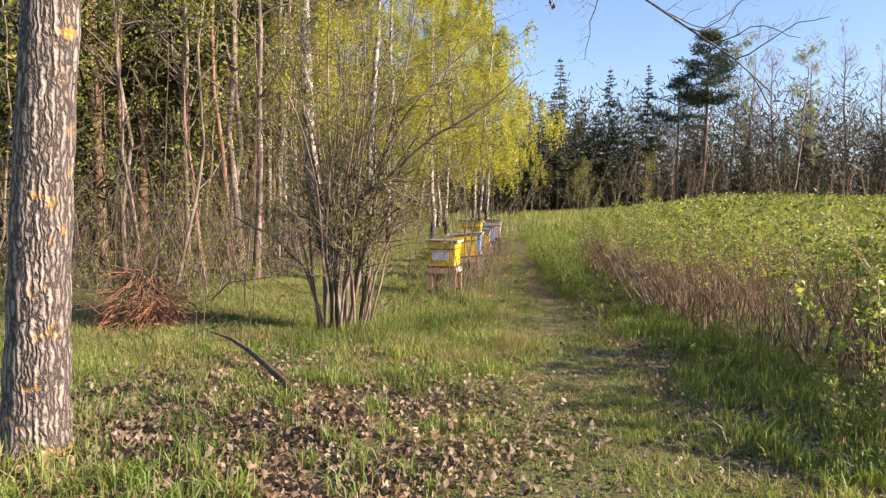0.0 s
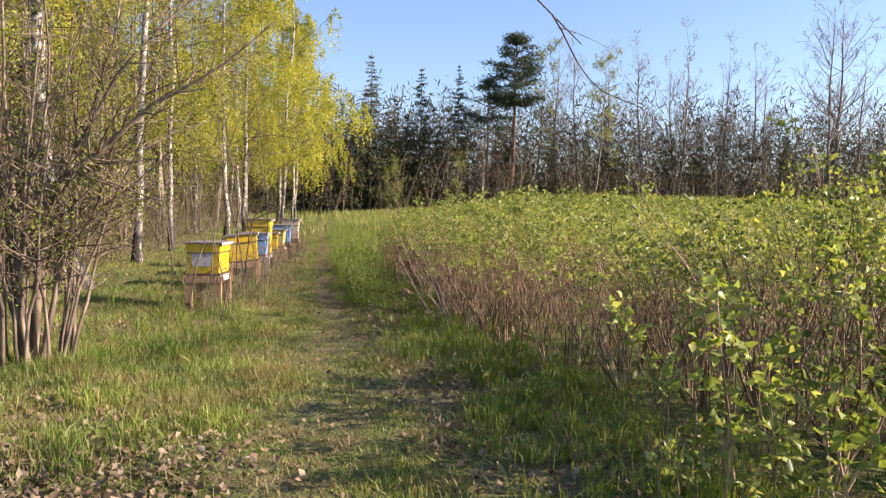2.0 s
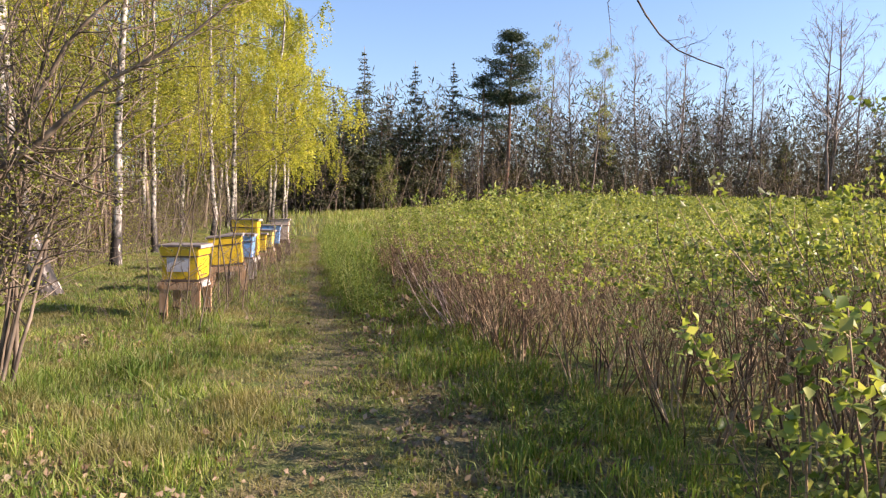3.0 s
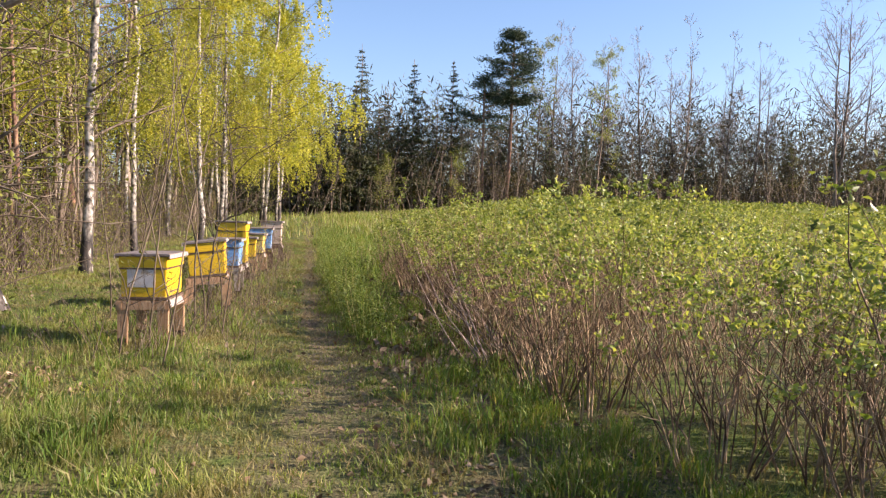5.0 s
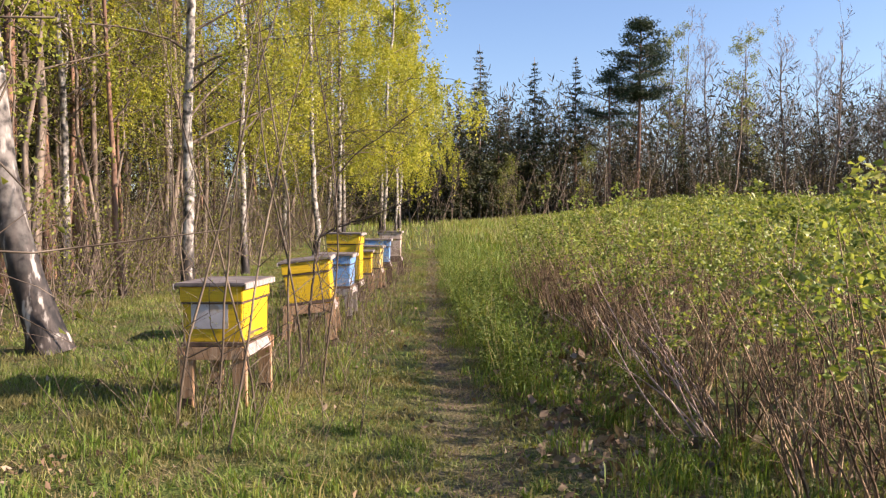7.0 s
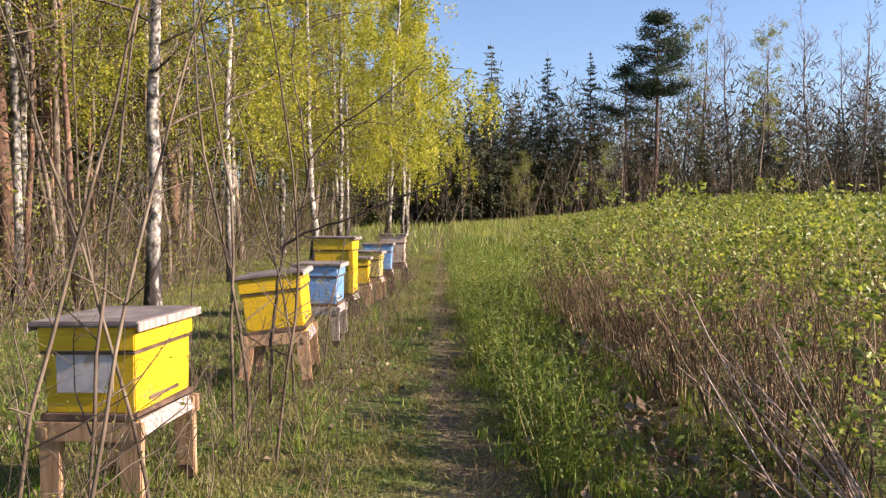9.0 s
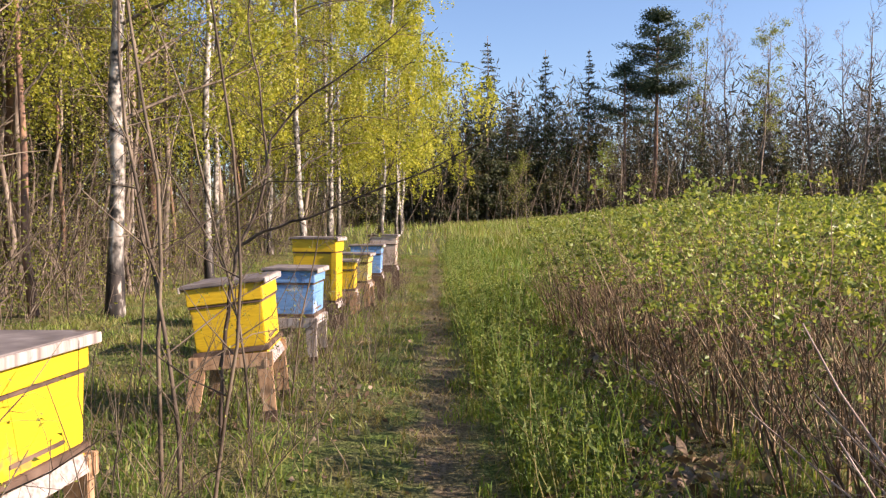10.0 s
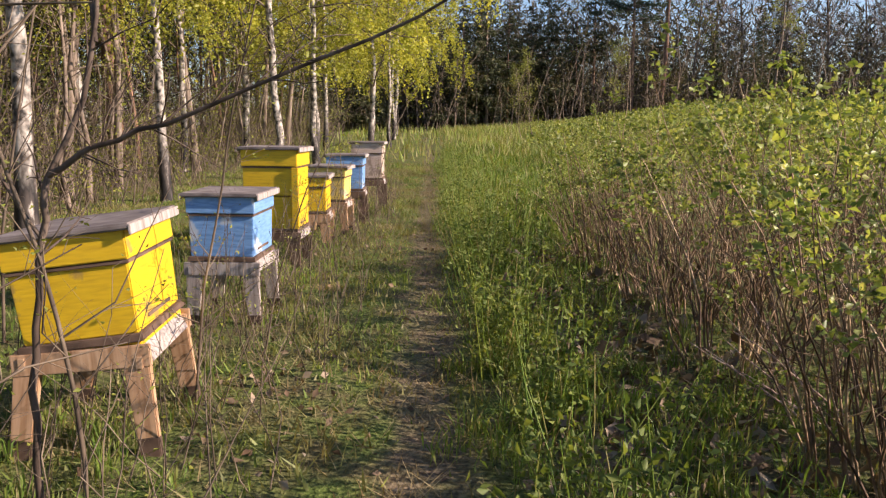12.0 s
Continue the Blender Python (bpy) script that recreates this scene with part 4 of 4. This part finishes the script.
def build_wood():
    r = np.random.default_rng(61)
    spots = []
    def room(x, y, gap):
        if any((x - a) ** 2 + (y - b) ** 2 < gap * gap for a, b in spots):
            return False
        spots.append((x, y))
        return True
    # slim leafless trees behind the meadow
    n = 0
    while n < 130:
        y = r.uniform(13.5, 62)
        x = -4.9 - abs(r.normal(0, 5.5)) - 0.03 * (y - 14)
        if x > -24 and room(x, y, 0.75):
            k = int(r.integers(0, 5))
            plant(BARE[k], "forest_tree", x, y, r.uniform(0, 360), ("slim leafless forest tree with grey-brown bark", "slim young tree with opening buds")[k in (1, 3, 4)], "tree", r.uniform(0.8, 1.25), "slim trees of the mixed wood")
            n += 1
    for _ in range(16):
        x, y = r.uniform(-22, -8.5), r.uniform(-6, 12)
        plant(BARE[int(r.integers(0, 5))], "forest_tree", x, y, r.uniform(0, 360), "slim leafless forest tree with grey-brown bark", "tree", r.uniform(0.8, 1.2), "slim trees of the mixed wood")
    for _ in range(26):
        x, y = r.uniform(-26, -9.5), r.uniform(16, 60)
        plant(SPRUCE[int(r.integers(0, 3))], "spruce_tree", x, y, r.uniform(0, 360), "dark green spruce deep in the wood", "tree", r.uniform(0.8, 1.2), "spruces of the wood")
    for x, y, k in ((-9.4, 30.7, 1.1), (-9.0, 28.4, 0.95), (-10.8, 26.0, 1.0), (-8.4, 36.5, 1.05), (-11.6, 22.5, 1.0), (-7.9, 24.6, 0.8)):
        plant(PINE[2], "pine_tree", x, y, 50 * y, "reddish-brown pine stem at the edge of the wood", "tree", k, "pines of the wood")
    # the wood across the far end of the field
    plant(PINE[0], "pine_tree", 15.8, 74, 30, "tall pine with a flat dark crown on a bare stem", "tree", 1.0, "far pines")
    plant(PINE[1], "pine_tree", 13.6, 74.5, 140, "smaller pine beside a taller one", "tree", 0.9, "far pines")
    for i, x, y, s in ((1, 0.2, 80, 0.95), (1, -9.0, 72, 0.95), (0, -4.5, 82, 0.86), (1, 16.8, 80, 0.8), (1, 20, 76, 0.6), (1, 26, 75, 0.55), (0, 38, 84, 0.75), (1, 51, 80, 0.8), (1, 54, 77, 0.75), (1, 47, 82, 0.8), (0, 7.5, 75, 0.9), (2, 11.0, 76, 0.85), (3, 4.4, 74, 0.82), (3, 1.2, 73, 0.84), (0, 2.6, 78, 0.82), (3, -1.4, 76, 0.9), (2, -3.5, 78, 0.86), (3, 9.4, 77, 0.73), (1, -5.5, 72, 0.86), (0, -7.5, 76, 0.95), (3, 6.4, 77, 0.82)):
        plant(SPRUCE[i], "spruce_tree", x, y, r.uniform(0, 360), "dark spruce at the far edge of the field", "tree", s, "far spruces")
    for i, x, y, s in ((0, 32.5, 76, 1.0), (2, 46.5, 74, 1.15), (2, 48.6, 76, 1.2), (0, 37, 77, 0.95), (2, 41, 78, 0.9), (0, 27, 79, 0.95), (2, 29.5, 78, 0.95), (0, 20.5, 79, 0.98), (1, 22.8, 73, 0.9), (1, 18.3, 78, 1.0), (2, 23.6, 80, 0.95), (0, 52, 78, 1.0), (2, 55, 75, 1.0), (2, 34.6, 82, 0.9), (0, 43.5, 80, 0.9), (2, 59, 78, 1.0), (0, 39, 82, 0.85)):
        plant(TALL[i], "forest_tree", x, y, r.uniform(0, 360), "tall leafless tree beyond the field" if i != 1 else "tall tree in pale spring leaf beyond the field", "tree", s, "far leafless trees")
    n = 0
    while n < 60:
        x, y = r.uniform(-12, 66), r.uniform(73, 96)
        if room(x, y, 0.9):
            k = int(r.integers(0, 5))
            plant(BARE[k] if r.uniform() < 0.8 else SPRUCE[int(r.integers(0, 2))], "forest_tree", x, y, r.uniform(0, 360), "slim tree in the wood beyond the field", "tree", r.uniform(0.7, 1.05) * (0.72 if x > 14 else 1), "trees beyond the field")
            n += 1


build_wood()


def build_undergrowth():
    """Thin brown saplings and brambles between the trunks, too many to count."""
    r = np.random.default_rng(62)
    s, tips = Sticks(), []
    for _ in range(2900):
        y = r.uniform(13, 60)
        x = -4.3 - abs(r.normal(0, 4.5)) - 0.03 * (y - 13)
        h = 0.5 + 3.2 * r.uniform() ** 1.6
        line, _ = bend((x, y, float(gz(x, y)) - 0.03), (r.normal(0, 0.3), r.normal(0, 0.3), 1), h, 4, r, 0.16)
        s.tube(line, np.linspace(0.006 + 0.0025 * h, 0.003, 5), 3, False)
        fork(s, line, 0.01, 0.003, r, 4, h * 0.3, 0, tips, 0.6, 0.05, 0.3, 3)
    stuff("undergrowth", s.mesh("undergrowth", M_TWIG), "thin brown saplings and brambles under the trees", "undergrowth")
    tips = np.array(tips)
    stuff("undergrowth_leaves", leaf_mesh("undergrowth_leaves", around(tips, 36000, 0.1, r), 0.058, M_BUDS, r), "small fresh leaves of the undergrowth", "leaves")
    # fine twigs that close the wood behind the birches; colour carries its shade
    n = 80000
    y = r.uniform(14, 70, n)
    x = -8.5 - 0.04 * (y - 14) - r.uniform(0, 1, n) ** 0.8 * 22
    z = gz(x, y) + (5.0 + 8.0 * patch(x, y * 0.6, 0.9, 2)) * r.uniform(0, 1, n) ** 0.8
    stuff("wood_twigs", leaf_mesh("wood_twigs", np.stack([x, y, z], 1), 0.7, M_DEEP, r, 0.10, 0.02, 0.0, 0.8), "mass of thin bare twigs deep in the wood, toned dark for shade", "woodland")
    # dark thicket under the far wood
    s, tips = Sticks(), []
    for _ in range(1300):
        x, y = r.uniform(-9, 62), r.uniform(70.5, 90)
        h = r.uniform(1.5, 3.5) + 5.0 * r.uniform() ** 2
        line, _ = bend((x, y, float(gz(x, y)) - 0.05), (r.normal(0, 0.12), r.normal(0, 0.12), 1), h, 4, r, 0.1)
        s.tube(line, np.linspace(0.02 + 0.006 * h, 0.008, 5), 3, False)
        fork(s, line, 0.03, 0.01, r, 8, h * 0.3, 0, tips, 0.6, 0.08, 0.15, 3)
    stuff("far_thicket", s.mesh("far_thicket", M_TWIG), "brown leafless thicket beyond the field", "undergrowth")
    stuff("far_thicket_leaves", leaf_mesh("far_thicket_leaves", around(tips, 42000, 0.3, r), 0.17, M_OLIVE, r), "dull olive and brown leaves of the far thicket", "leaves")
    # fine bare twigs that fill the far wood
    n = 105000
    x = r.uniform(-14, 72, n)
    y = r.uniform(75, 100, n)
    top = 7.5 + 5.5 * patch(x * 0.5, y * 0.3, 1.1, 4) + 2.0 * np.sin(x * 1.9) * np.sin(x * 0.7 + y)
    z = gz(x, np.minimum(y, 90)) + top * r.uniform(0, 1, n) ** 1.7
    stuff("far_twigs", leaf_mesh("far_twigs", np.stack([x, y, z], 1), 0.8, M_SPRAY, r, 0.14, 0.02, 0.0, 0.9), "grey-brown mass of bare twigs in the far wood", "woodland")


build_undergrowth()


# ---- shrub field ----
def make_shrub(seed, canes, h, twigs, tufts, each=10, size=0.047, sides=4, low=0.73, apart=False, thick=1.0, loose=0.03):
    """Meshes of a rose-like shrub: arching brown canes, fresh leaves in tufts at the ends of the upper twigs."""
    r = np.random.default_rng(seed)
    b, tips, out = Sticks(), [], []
    for _ in range(canes):
        if apart:
            b = Sticks()
        a = r.uniform(0, 2 * math.pi)
        d = (0.3 * math.cos(a), 0.3 * math.sin(a), 1)
        ln = h * r.uniform(0.6, 1.04) * (1.12 if r.uniform() < 0.1 else 1)
        c, _ = bend((0.26 * math.cos(a), 0.26 * math.sin(a), -0.03), d, ln, 6, r, 0.12, -0.01)
        rr = r.uniform(0.0045, 0.009) * thick
        b.tube(c, np.linspace(rr, 0.0025, len(c)), sides, False)
        mine = []
        fork(b, c, rr, 0.0025, r, twigs, ln * 0.24, 0, mine, 0.6, 0.06, 0.3, 3)
        mine.extend(along(c, f)[0] for f in (0.7, 0.8, 0.9, 1.0))
        tips.extend(p for p in mine if p[2] > low * h * r.uniform(0.7, 1.2))
        if apart:
            out.append(("cane", b.mesh("cane", M_CANE), ""))
    if not apart:
        out.append(("cane_cluster", b.mesh("cane_cluster", M_CANE), "stuff"))
    tips = np.array(tips)
    tips = tips[r.permutation(len(tips))[:tufts]]
    out.append(("foliage", leaf_mesh("foliage", around(tips, tufts * each, loose, r), size, M_ROSE, r, 0.66, 0.2), "stuff"))
    return out


FRONT = [make_shrub(65, 21, 1.75, 7, 56, apart=True, thick=1.5), make_shrub(66, 18, 1.65, 7, 42, apart=True, thick=1.5), make_shrub(67, 23, 1.9, 7, 62, apart=True, thick=1.4)]
NEAR = [make_shrub(71, 18, 1.95, 5, 52, apart=True), make_shrub(72, 15, 1.75, 5, 42, apart=True), make_shrub(73, 20, 2.05, 5, 60, apart=True), make_shrub(74, 16, 1.75, 5, 44, apart=True)]
LOW = [make_shrub(75, 9, 1.15, 6, 52, 10, 0.056, 4, 0.15, True), make_shrub(76, 7, 0.9, 6, 28, 10, 0.054, 4, 0.1, True)]
MID = [make_shrub(77, 11, 1.9, 2, 26, 9, 0.06, 3, loose=0.045), make_shrub(78, 9, 1.75, 2, 21, 9, 0.06, 3, loose=0.045), make_shrub(79, 12, 2.0, 2, 30, 9, 0.06, 3, loose=0.045)]


def build_shrubs():
    r = np.random.default_rng(81)
    label = "leafy shrub with arching brown canes in the field"
    for y in np.arange(7.2, 30, 0.68):
        for k in range(3):
            x = float(hedge_x(y)) + 0.35 + 0.72 * k + r.normal(0, 0.12)
            yy = y + r.normal(0, 0.15)
            if (k > 1 and y > 24) or (k == 0 and y < 12.5 and int(y / 0.7) % 2):
                continue
            plant(FRONT[int(r.integers(0, 3))] if (k == 0 and y < 25) or y < 12.5 else NEAR[int(r.integers(0, 4))], "field_shrub", x, yy, r.uniform(0, 360), label, "shrub", r.uniform(0.86, 1.08) * (0.86, 0.96, 1.02)[k] * (1.0 if k == 0 else 1.19 if y < 10.5 else 0.97 if y < 15.5 else 1.07) * (0.92 + 0.12 * float(patch(x, yy, 0.9, 0.7))) * float(shrub_rise(x, yy)), "shrubs of the field")
    for x, y, s, i in ((3.12, 7.5, 1.12, 0), (3.6, 7.6, 1.3, 0), (2.95, 6.85, 0.75, 1), (3.9, 6.9, 1.3, 0), (2.55, 9.6, 0.5, 1), (2.2, 19.0, 0.5, 1), (2.45, 16.3, 0.45, 1), (2.0, 23.4, 0.7, 1), (1.75, 26.5, 0.8, 0), (1.7, 21.3, 0.5, 1)):
        plant(LOW[i], "young_shrub", x, y, r.uniform(0, 360), "young shrub in bright fresh leaf at the field's edge", "shrub", s, "young shrubs")
    # the rest of the field: shared meshes, joined by rows that nobody could count
    va, ta, vb, tb = [], [], [], []
    def gather(me, m, vs, ts):
        co = np.empty(len(me.vertices) * 3, np.float32)
        me.vertices.foreach_get("co", co)
        co = co.reshape(-1, 3) @ np.array(m.to_3x3()).T + np.array(m.translation)
        me.calc_loop_triangles()
        t = np.empty(len(me.loop_triangles) * 3, np.int32)
        me.loop_triangles.foreach_get("vertices", t)
        ts.append(t.reshape(-1, 3) + sum(len(v) for v in vs))
        vs.append(co)
    for _ in range(390):
        y = r.uniform(-5, 46)
        x = float(hedge_x(y)) + (2.4 if y < 24 else 1.4 if y < 30 else 0.1) + r.uniform(0, 1) ** 1.6 * (7 + 0.35 * y)
        m = pose(x, y, float(gz(x, y)), 0, 0, r.uniform(0, 360)) @ Matrix.Scale(r.uniform(0.84, 1.02) * (0.9 + 0.16 * float(patch(x, y, 0.7, 1.9))) * float(shrub_rise(x, y)), 4)
        k = int(r.integers(0, 3))
        gather(MID[k][0][1], m, va, ta)
        gather(MID[k][1][1], m, vb, tb)
    stuff("shrub_field_canes", tri_mesh("shrub_field_canes", np.concatenate(va), np.concatenate(ta), M_CANE), "brown canes of the shrub field", "shrubs")
    stuff("shrub_field_leaves", tri_mesh("shrub_field_leaves", np.concatenate(vb), np.concatenate(tb), M_ROSE), "fresh green leaves of the shrub field", "shrubs")
    # far rows
    n = 52000
    y = r.uniform(44, 70, n)
    x = hedge_x(y) - 1.5 + r.uniform(0, 1, n) ** 1.2 * 50
    z = gz(x, y) + (0.4 + 1.1 * r.uniform(0, 1, n) ** 0.6 * (0.7 + 0.5 * patch(x, y, 0.8, 0))) * (0.25 + 0.75 * smooth((x - hedge_x(y)) / 11))
    stuff("far_shrubs", leaf_mesh("far_shrubs", np.stack([x, y, z], 1), 0.16, M_ROSE, r, 0.7, 0.2), "far rows of leafy shrubs", "shrubs")


build_shrubs()


def build_weeds():
    """Leafy weeds between the trodden line and the shrubs, and brambles among the hives."""
    r = np.random.default_rng(82)
    s, pts = Sticks(), []
    for _ in range(1900):
        y = 15.5 + 25 * r.uniform() ** 1.3
        x = float(path_x(y)) + 0.36 + abs(r.normal(0, 0.30))
        if patch(x, y, 2.6, 1.0) < r.uniform(0.3, 0.8):
            continue
        h = r.uniform(0.25, 0.95)
        line, _ = bend((x, y, float(gz(x, y)) - 0.02), (r.normal(0, 0.18), r.normal(0, 0.18), 1), h, 4, r, 0.12)
        s.tube(line, np.linspace(0.004, 0.0015, 5), 3, False)
        pts.extend(along(line, f)[0] for f in r.uniform(0.25, 1, 7))
    stuff("weed_stems", s.mesh("weed_stems", M_TALL), "thin stems of weeds beside the path", "weeds")
    stuff("weed_leaves", leaf_mesh("weed_leaves", around(pts, 17000, 0.03, r), 0.038, M_WEED, r, 0.5, 0.15), "small green leaves of weeds beside the path", "weeds")
    s, pts = Sticks(), []
    for _ in range(640):
        y = 14.3 + 18 * r.uniform() ** 1.1
        x = -0.75 + r.normal(0, 0.55)
        if x > path_x(y) - 0.5:
            continue
        h = r.uniform(0.3, 1.2)
        line, _ = bend((x, y, float(gz(x, y)) - 0.02), (r.normal(0, 0.3), r.normal(0, 0.3), 1), h, 5, r, 0.14, -0.01)
        s.tube(line, np.linspace(0.0042, 0.0016, 6), 3, False)
        fork(s, line, 0.004, 0.0015, r, 4, h * 0.4, 0, pts, 0.6, 0.03, 0.3, 3)
    stuff("brambles", s.mesh("brambles", M_STEM), "thin bare bramble stems around the hive stands", "weeds")
    stuff("bramble_buds", leaf_mesh("bramble_buds", around(pts, 1800, 0.02, r), 0.02, M_BUDS, r), "small buds on the brambles", "leaves")


build_weeds()


# ---- saplings, stick and brush heap ----
def sapling(x, y, h, lean, seed, arms=(), twigs=9, label="thin bare sapling with a few buds beside the beehives"):
    r = np.random.default_rng(seed)
    ob = tree_at("sapling", x, y, 0, label, "sapling", 1.0, "saplings by the hives")
    b, tips = Sticks(), []
    line, _ = bend((0, 0, 0), (lean[0], lean[1], 1), h, 12, r, 0.07)
    rad = 0.0045 + 0.0016 * h
    b.tube(line, np.linspace(rad, 0.003, len(line)), 6, False)
    fork(b, line, rad, 0.003, r, twigs + 5, h * 0.2, 1, tips, 0.6, 0.06, 0.12, 4, 0.2)
    for z, d, ln in arms:
        br, _ = bend(along(line, z / h)[0], d, ln, 10, r, 0.11, 0.015)
        b.tube(br, np.linspace(rad * 0.85, 0.003, len(br)), 5, False)
        fork(b, br, rad * 0.6, 0.002, r, 14, ln * 0.3, 1, tips, 0.6, 0.03, 0.1, 3, 0.2)
    part("stem", b.mesh("stem", M_STEM), ob)
    part("foliage", leaf_mesh("foliage", around(tips, 160, 0.012, r), 0.02, M_BUDS, r), ob, "small yellow-green buds", "stuff")


for k, (x, y, h, lean) in enumerate(((-1.11, 15.0, 4.2, (0.02, 0)), (-0.55, 14.35, 3.2, (0.16, 0.05)), (-0.62, 15.35, 3.4, (0.10, 0)), (-0.86, 15.2, 3.6, (-0.02, 0)), (-0.30, 16.5, 3.8, (0.03, 0.02)), (-0.70, 16.95, 5.2, (0.01, 0)), (-0.55, 16.8, 5.0, (0.03, 0)),
                                      (-0.50, 17.9, 3.3, (0.02, 0)), (-0.46, 19.0, 2.2, (0.18, 0)), (-0.40, 20.2, 1.6, (0.2, 0)), (-0.55, 22.6, 1.8, (0.1, 0)), (-0.6, 24.4, 2.2, (0.1, 0)), (-0.5, 28, 2.4, (0.1, 0)), (-1.9, 17.6, 4.0, (-0.03, 0)), (-2.2, 20.3, 4.5, (0, 0)))):
    sapling(x, y, h, lean, 90 + k)


def forked_sapling():
    """The dark sapling whose long arms arch over the hives and the way."""
    r = np.random.default_rng(110)
    ob = tree_at("sapling", -0.70, 17.95, 0, "forked bare sapling with long arching arms over the hives", "sapling", 1.0, "saplings by the hives")
    tips = []
    for name, r0, r1, limb, n in (("stem", 0.015, 0.012, ((0, 0, 0), (0.02, 0, 0.6), (0.09, 0, 1.1), (0.14, -0.02, 1.34)), 3),
                                  ("arm", 0.012, 0.004, ((0.14, -0.02, 1.34), (0.3, -0.06, 1.43), (0.52, -0.1, 1.5), (0.83, -0.15, 1.6), (1.38, -0.25, 1.82), (1.7, -0.3, 1.97)), 20),
                                  ("arm", 0.011, 0.004, ((0.14, -0.02, 1.34), (0.31, 0, 1.69), (0.36, 0, 2.05), (0.6, -0.05, 2.3), (0.95, -0.1, 2.5), (1.25, -0.1, 2.75)), 18),
                                  ("arm", 0.008, 0.003, ((0.1, 0, 1.1), (-0.1, -0.05, 1.5), (-0.3, -0.1, 1.85), (-0.7, -0.1, 2.15)), 14),
                                  ("arm", 0.009, 0.003, ((0.33, 0, 1.8), (0.3, 0.05, 2.2), (0.2, 0.05, 2.8), (0.25, 0.1, 3.4)), 14)):
        b, knots = Sticks(), np.array(limb)
        u = np.linspace(0, len(knots) - 1, 14)
        line = np.stack([np.interp(u, range(len(knots)), knots[:, k]) for k in range(3)], 1)
        line[1:-1] += r.normal(0, 0.006, (12, 3))
        b.tube(line, np.linspace(r0, r1, 14), 6, False)
        fork(b, line, r0 * 0.7, r1, r, n, 0.45, 1, tips, 0.6, 0.04, 0.15, 4, 0.2, 0.0016)
        part(name, b.mesh(name, M_SAPLING), ob)
    part("foliage", leaf_mesh("foliage", around(tips, 260, 0.012, r), 0.02, M_BUDS, r), ob, "small yellow-green buds", "stuff")


forked_sapling()
for k, (x, y, h) in enumerate(((-2.85, 9.1, 1.3), (-3.1, 9.9, 1.5), (-2.45, 9.6, 1.2), (-3.9, 8.6, 3.8), (-1.75, 8.9, 0.8), (-4.6, 11.8, 4.6), (-3.6, 12.6, 5))):
    sapling(x, y, h, (0.02, 0), 130 + k, (), 5, "thin bare sapling in the rough grass")


def build_stick():
    r = np.random.default_rng(140)
    ob = tree_at("fallen_branch", -0.83, 7.0, 0, "fallen dark branch resting on the ground", "branch")
    s = Sticks()
    line = np.array([(0, 0, 0.01), (-0.22, 0.25, 0.06), (-0.6, 0.75, 0.12), (-0.95, 1.25, 0.17), (-1.3, 1.75, 0.2), (-1.65, 2.2, 0.22), (-2.0, 2.5, 0.24)])
    s.tube(line, [0.036, 0.034, 0.031, 0.028, 0.023, 0.015, 0.007], 8)
    fork(s, line, 0.02, 0.006, r, 7, 0.6, 0, [], 0.5, 0.05, 0.5, 4)
    part("wood", s.mesh("wood", M_SAPLING), ob)


def build_brush():
    r = np.random.default_rng(141)
    ob = tree_at("brush_heap", -4.3, 10.9, 0, "heap of rusty brown dead brushwood", "brush heap")
    s = Sticks()
    for _ in range(520):
        a, q = r.uniform(0, 2 * math.pi), r.uniform(0, 1) ** 0.6
        p = (0.5 * q * math.cos(a), 0.45 * q * math.sin(a), 0.8 * (1 - q ** 3) * r.uniform(0.2, 1))
        d = (math.cos(a) + r.normal(0, 0.5), math.sin(a) + r.normal(0, 0.8), -0.4 + r.normal(0, 0.6))
        line, _ = bend(p, d, r.uniform(0.2, 0.55), 4, r, 0.2, -0.1)
        line[:, 2] = np.maximum(line[:, 2], 0.0)
        s.tube(line, np.linspace(0.008, 0.003, 5), 3, False)
    part("branchwork", s.mesh("branchwork", M_BRUSH), ob)


def leaning_canes(x, y, dx, dy, dz, count, seed):
    """A bundle of pale dead canes that leans out of the shrubs; each cane is a part."""
    r = np.random.default_rng(seed)
    ob = tree_at("dead_canes", x, y, 0, "bundle of pale dead canes leaning out of the shrubs", "canes", 1.0, "dead cane bundles")
    for _ in range(count):
        s = Sticks()
        start = np.array([r.normal(0, 0.07), r.normal(0, 0.07), -0.02])
        line, _d = bend(start, (dx + r.normal(0, 0.1), dy + r.normal(0, 0.1), dz + r.normal(0, 0.08)), math.hypot(dx, dy, dz) * r.uniform(0.7, 1.25), 7, r, 0.07)
        s.tube(line, np.linspace(0.008, 0.003, len(line)), 5, False)
        fork(s, line, 0.006, 0.002, r, 4, 0.25, 0, [], 0.5, 0.02, 0.4, 3)
        part("cane", s.mesh("cane", M_PALE), ob)


leaning_canes(3.1, 15.9, -0.6, 0.35, 0.8, 8, 150)
leaning_canes(2.65, 14.5, -0.62, 0.6, 1.05, 6, 151)
leaning_canes(2.95, 19.2, -0.55, 0.3, 0.45, 6, 152)
leaning_canes(3.7, 5.9, -0.3, 0.25, 0.45, 5, 153)
for x, y, s in ((4.2, 50, 0.6), (7.1, 48, 0.62), (3.6, 49, 0.5)):
    plant(BARE[3], "sapling", x, y, 40 * x, "lone bare sapling on the far field", "sapling", s, "field saplings")
build_stick()
build_brush()
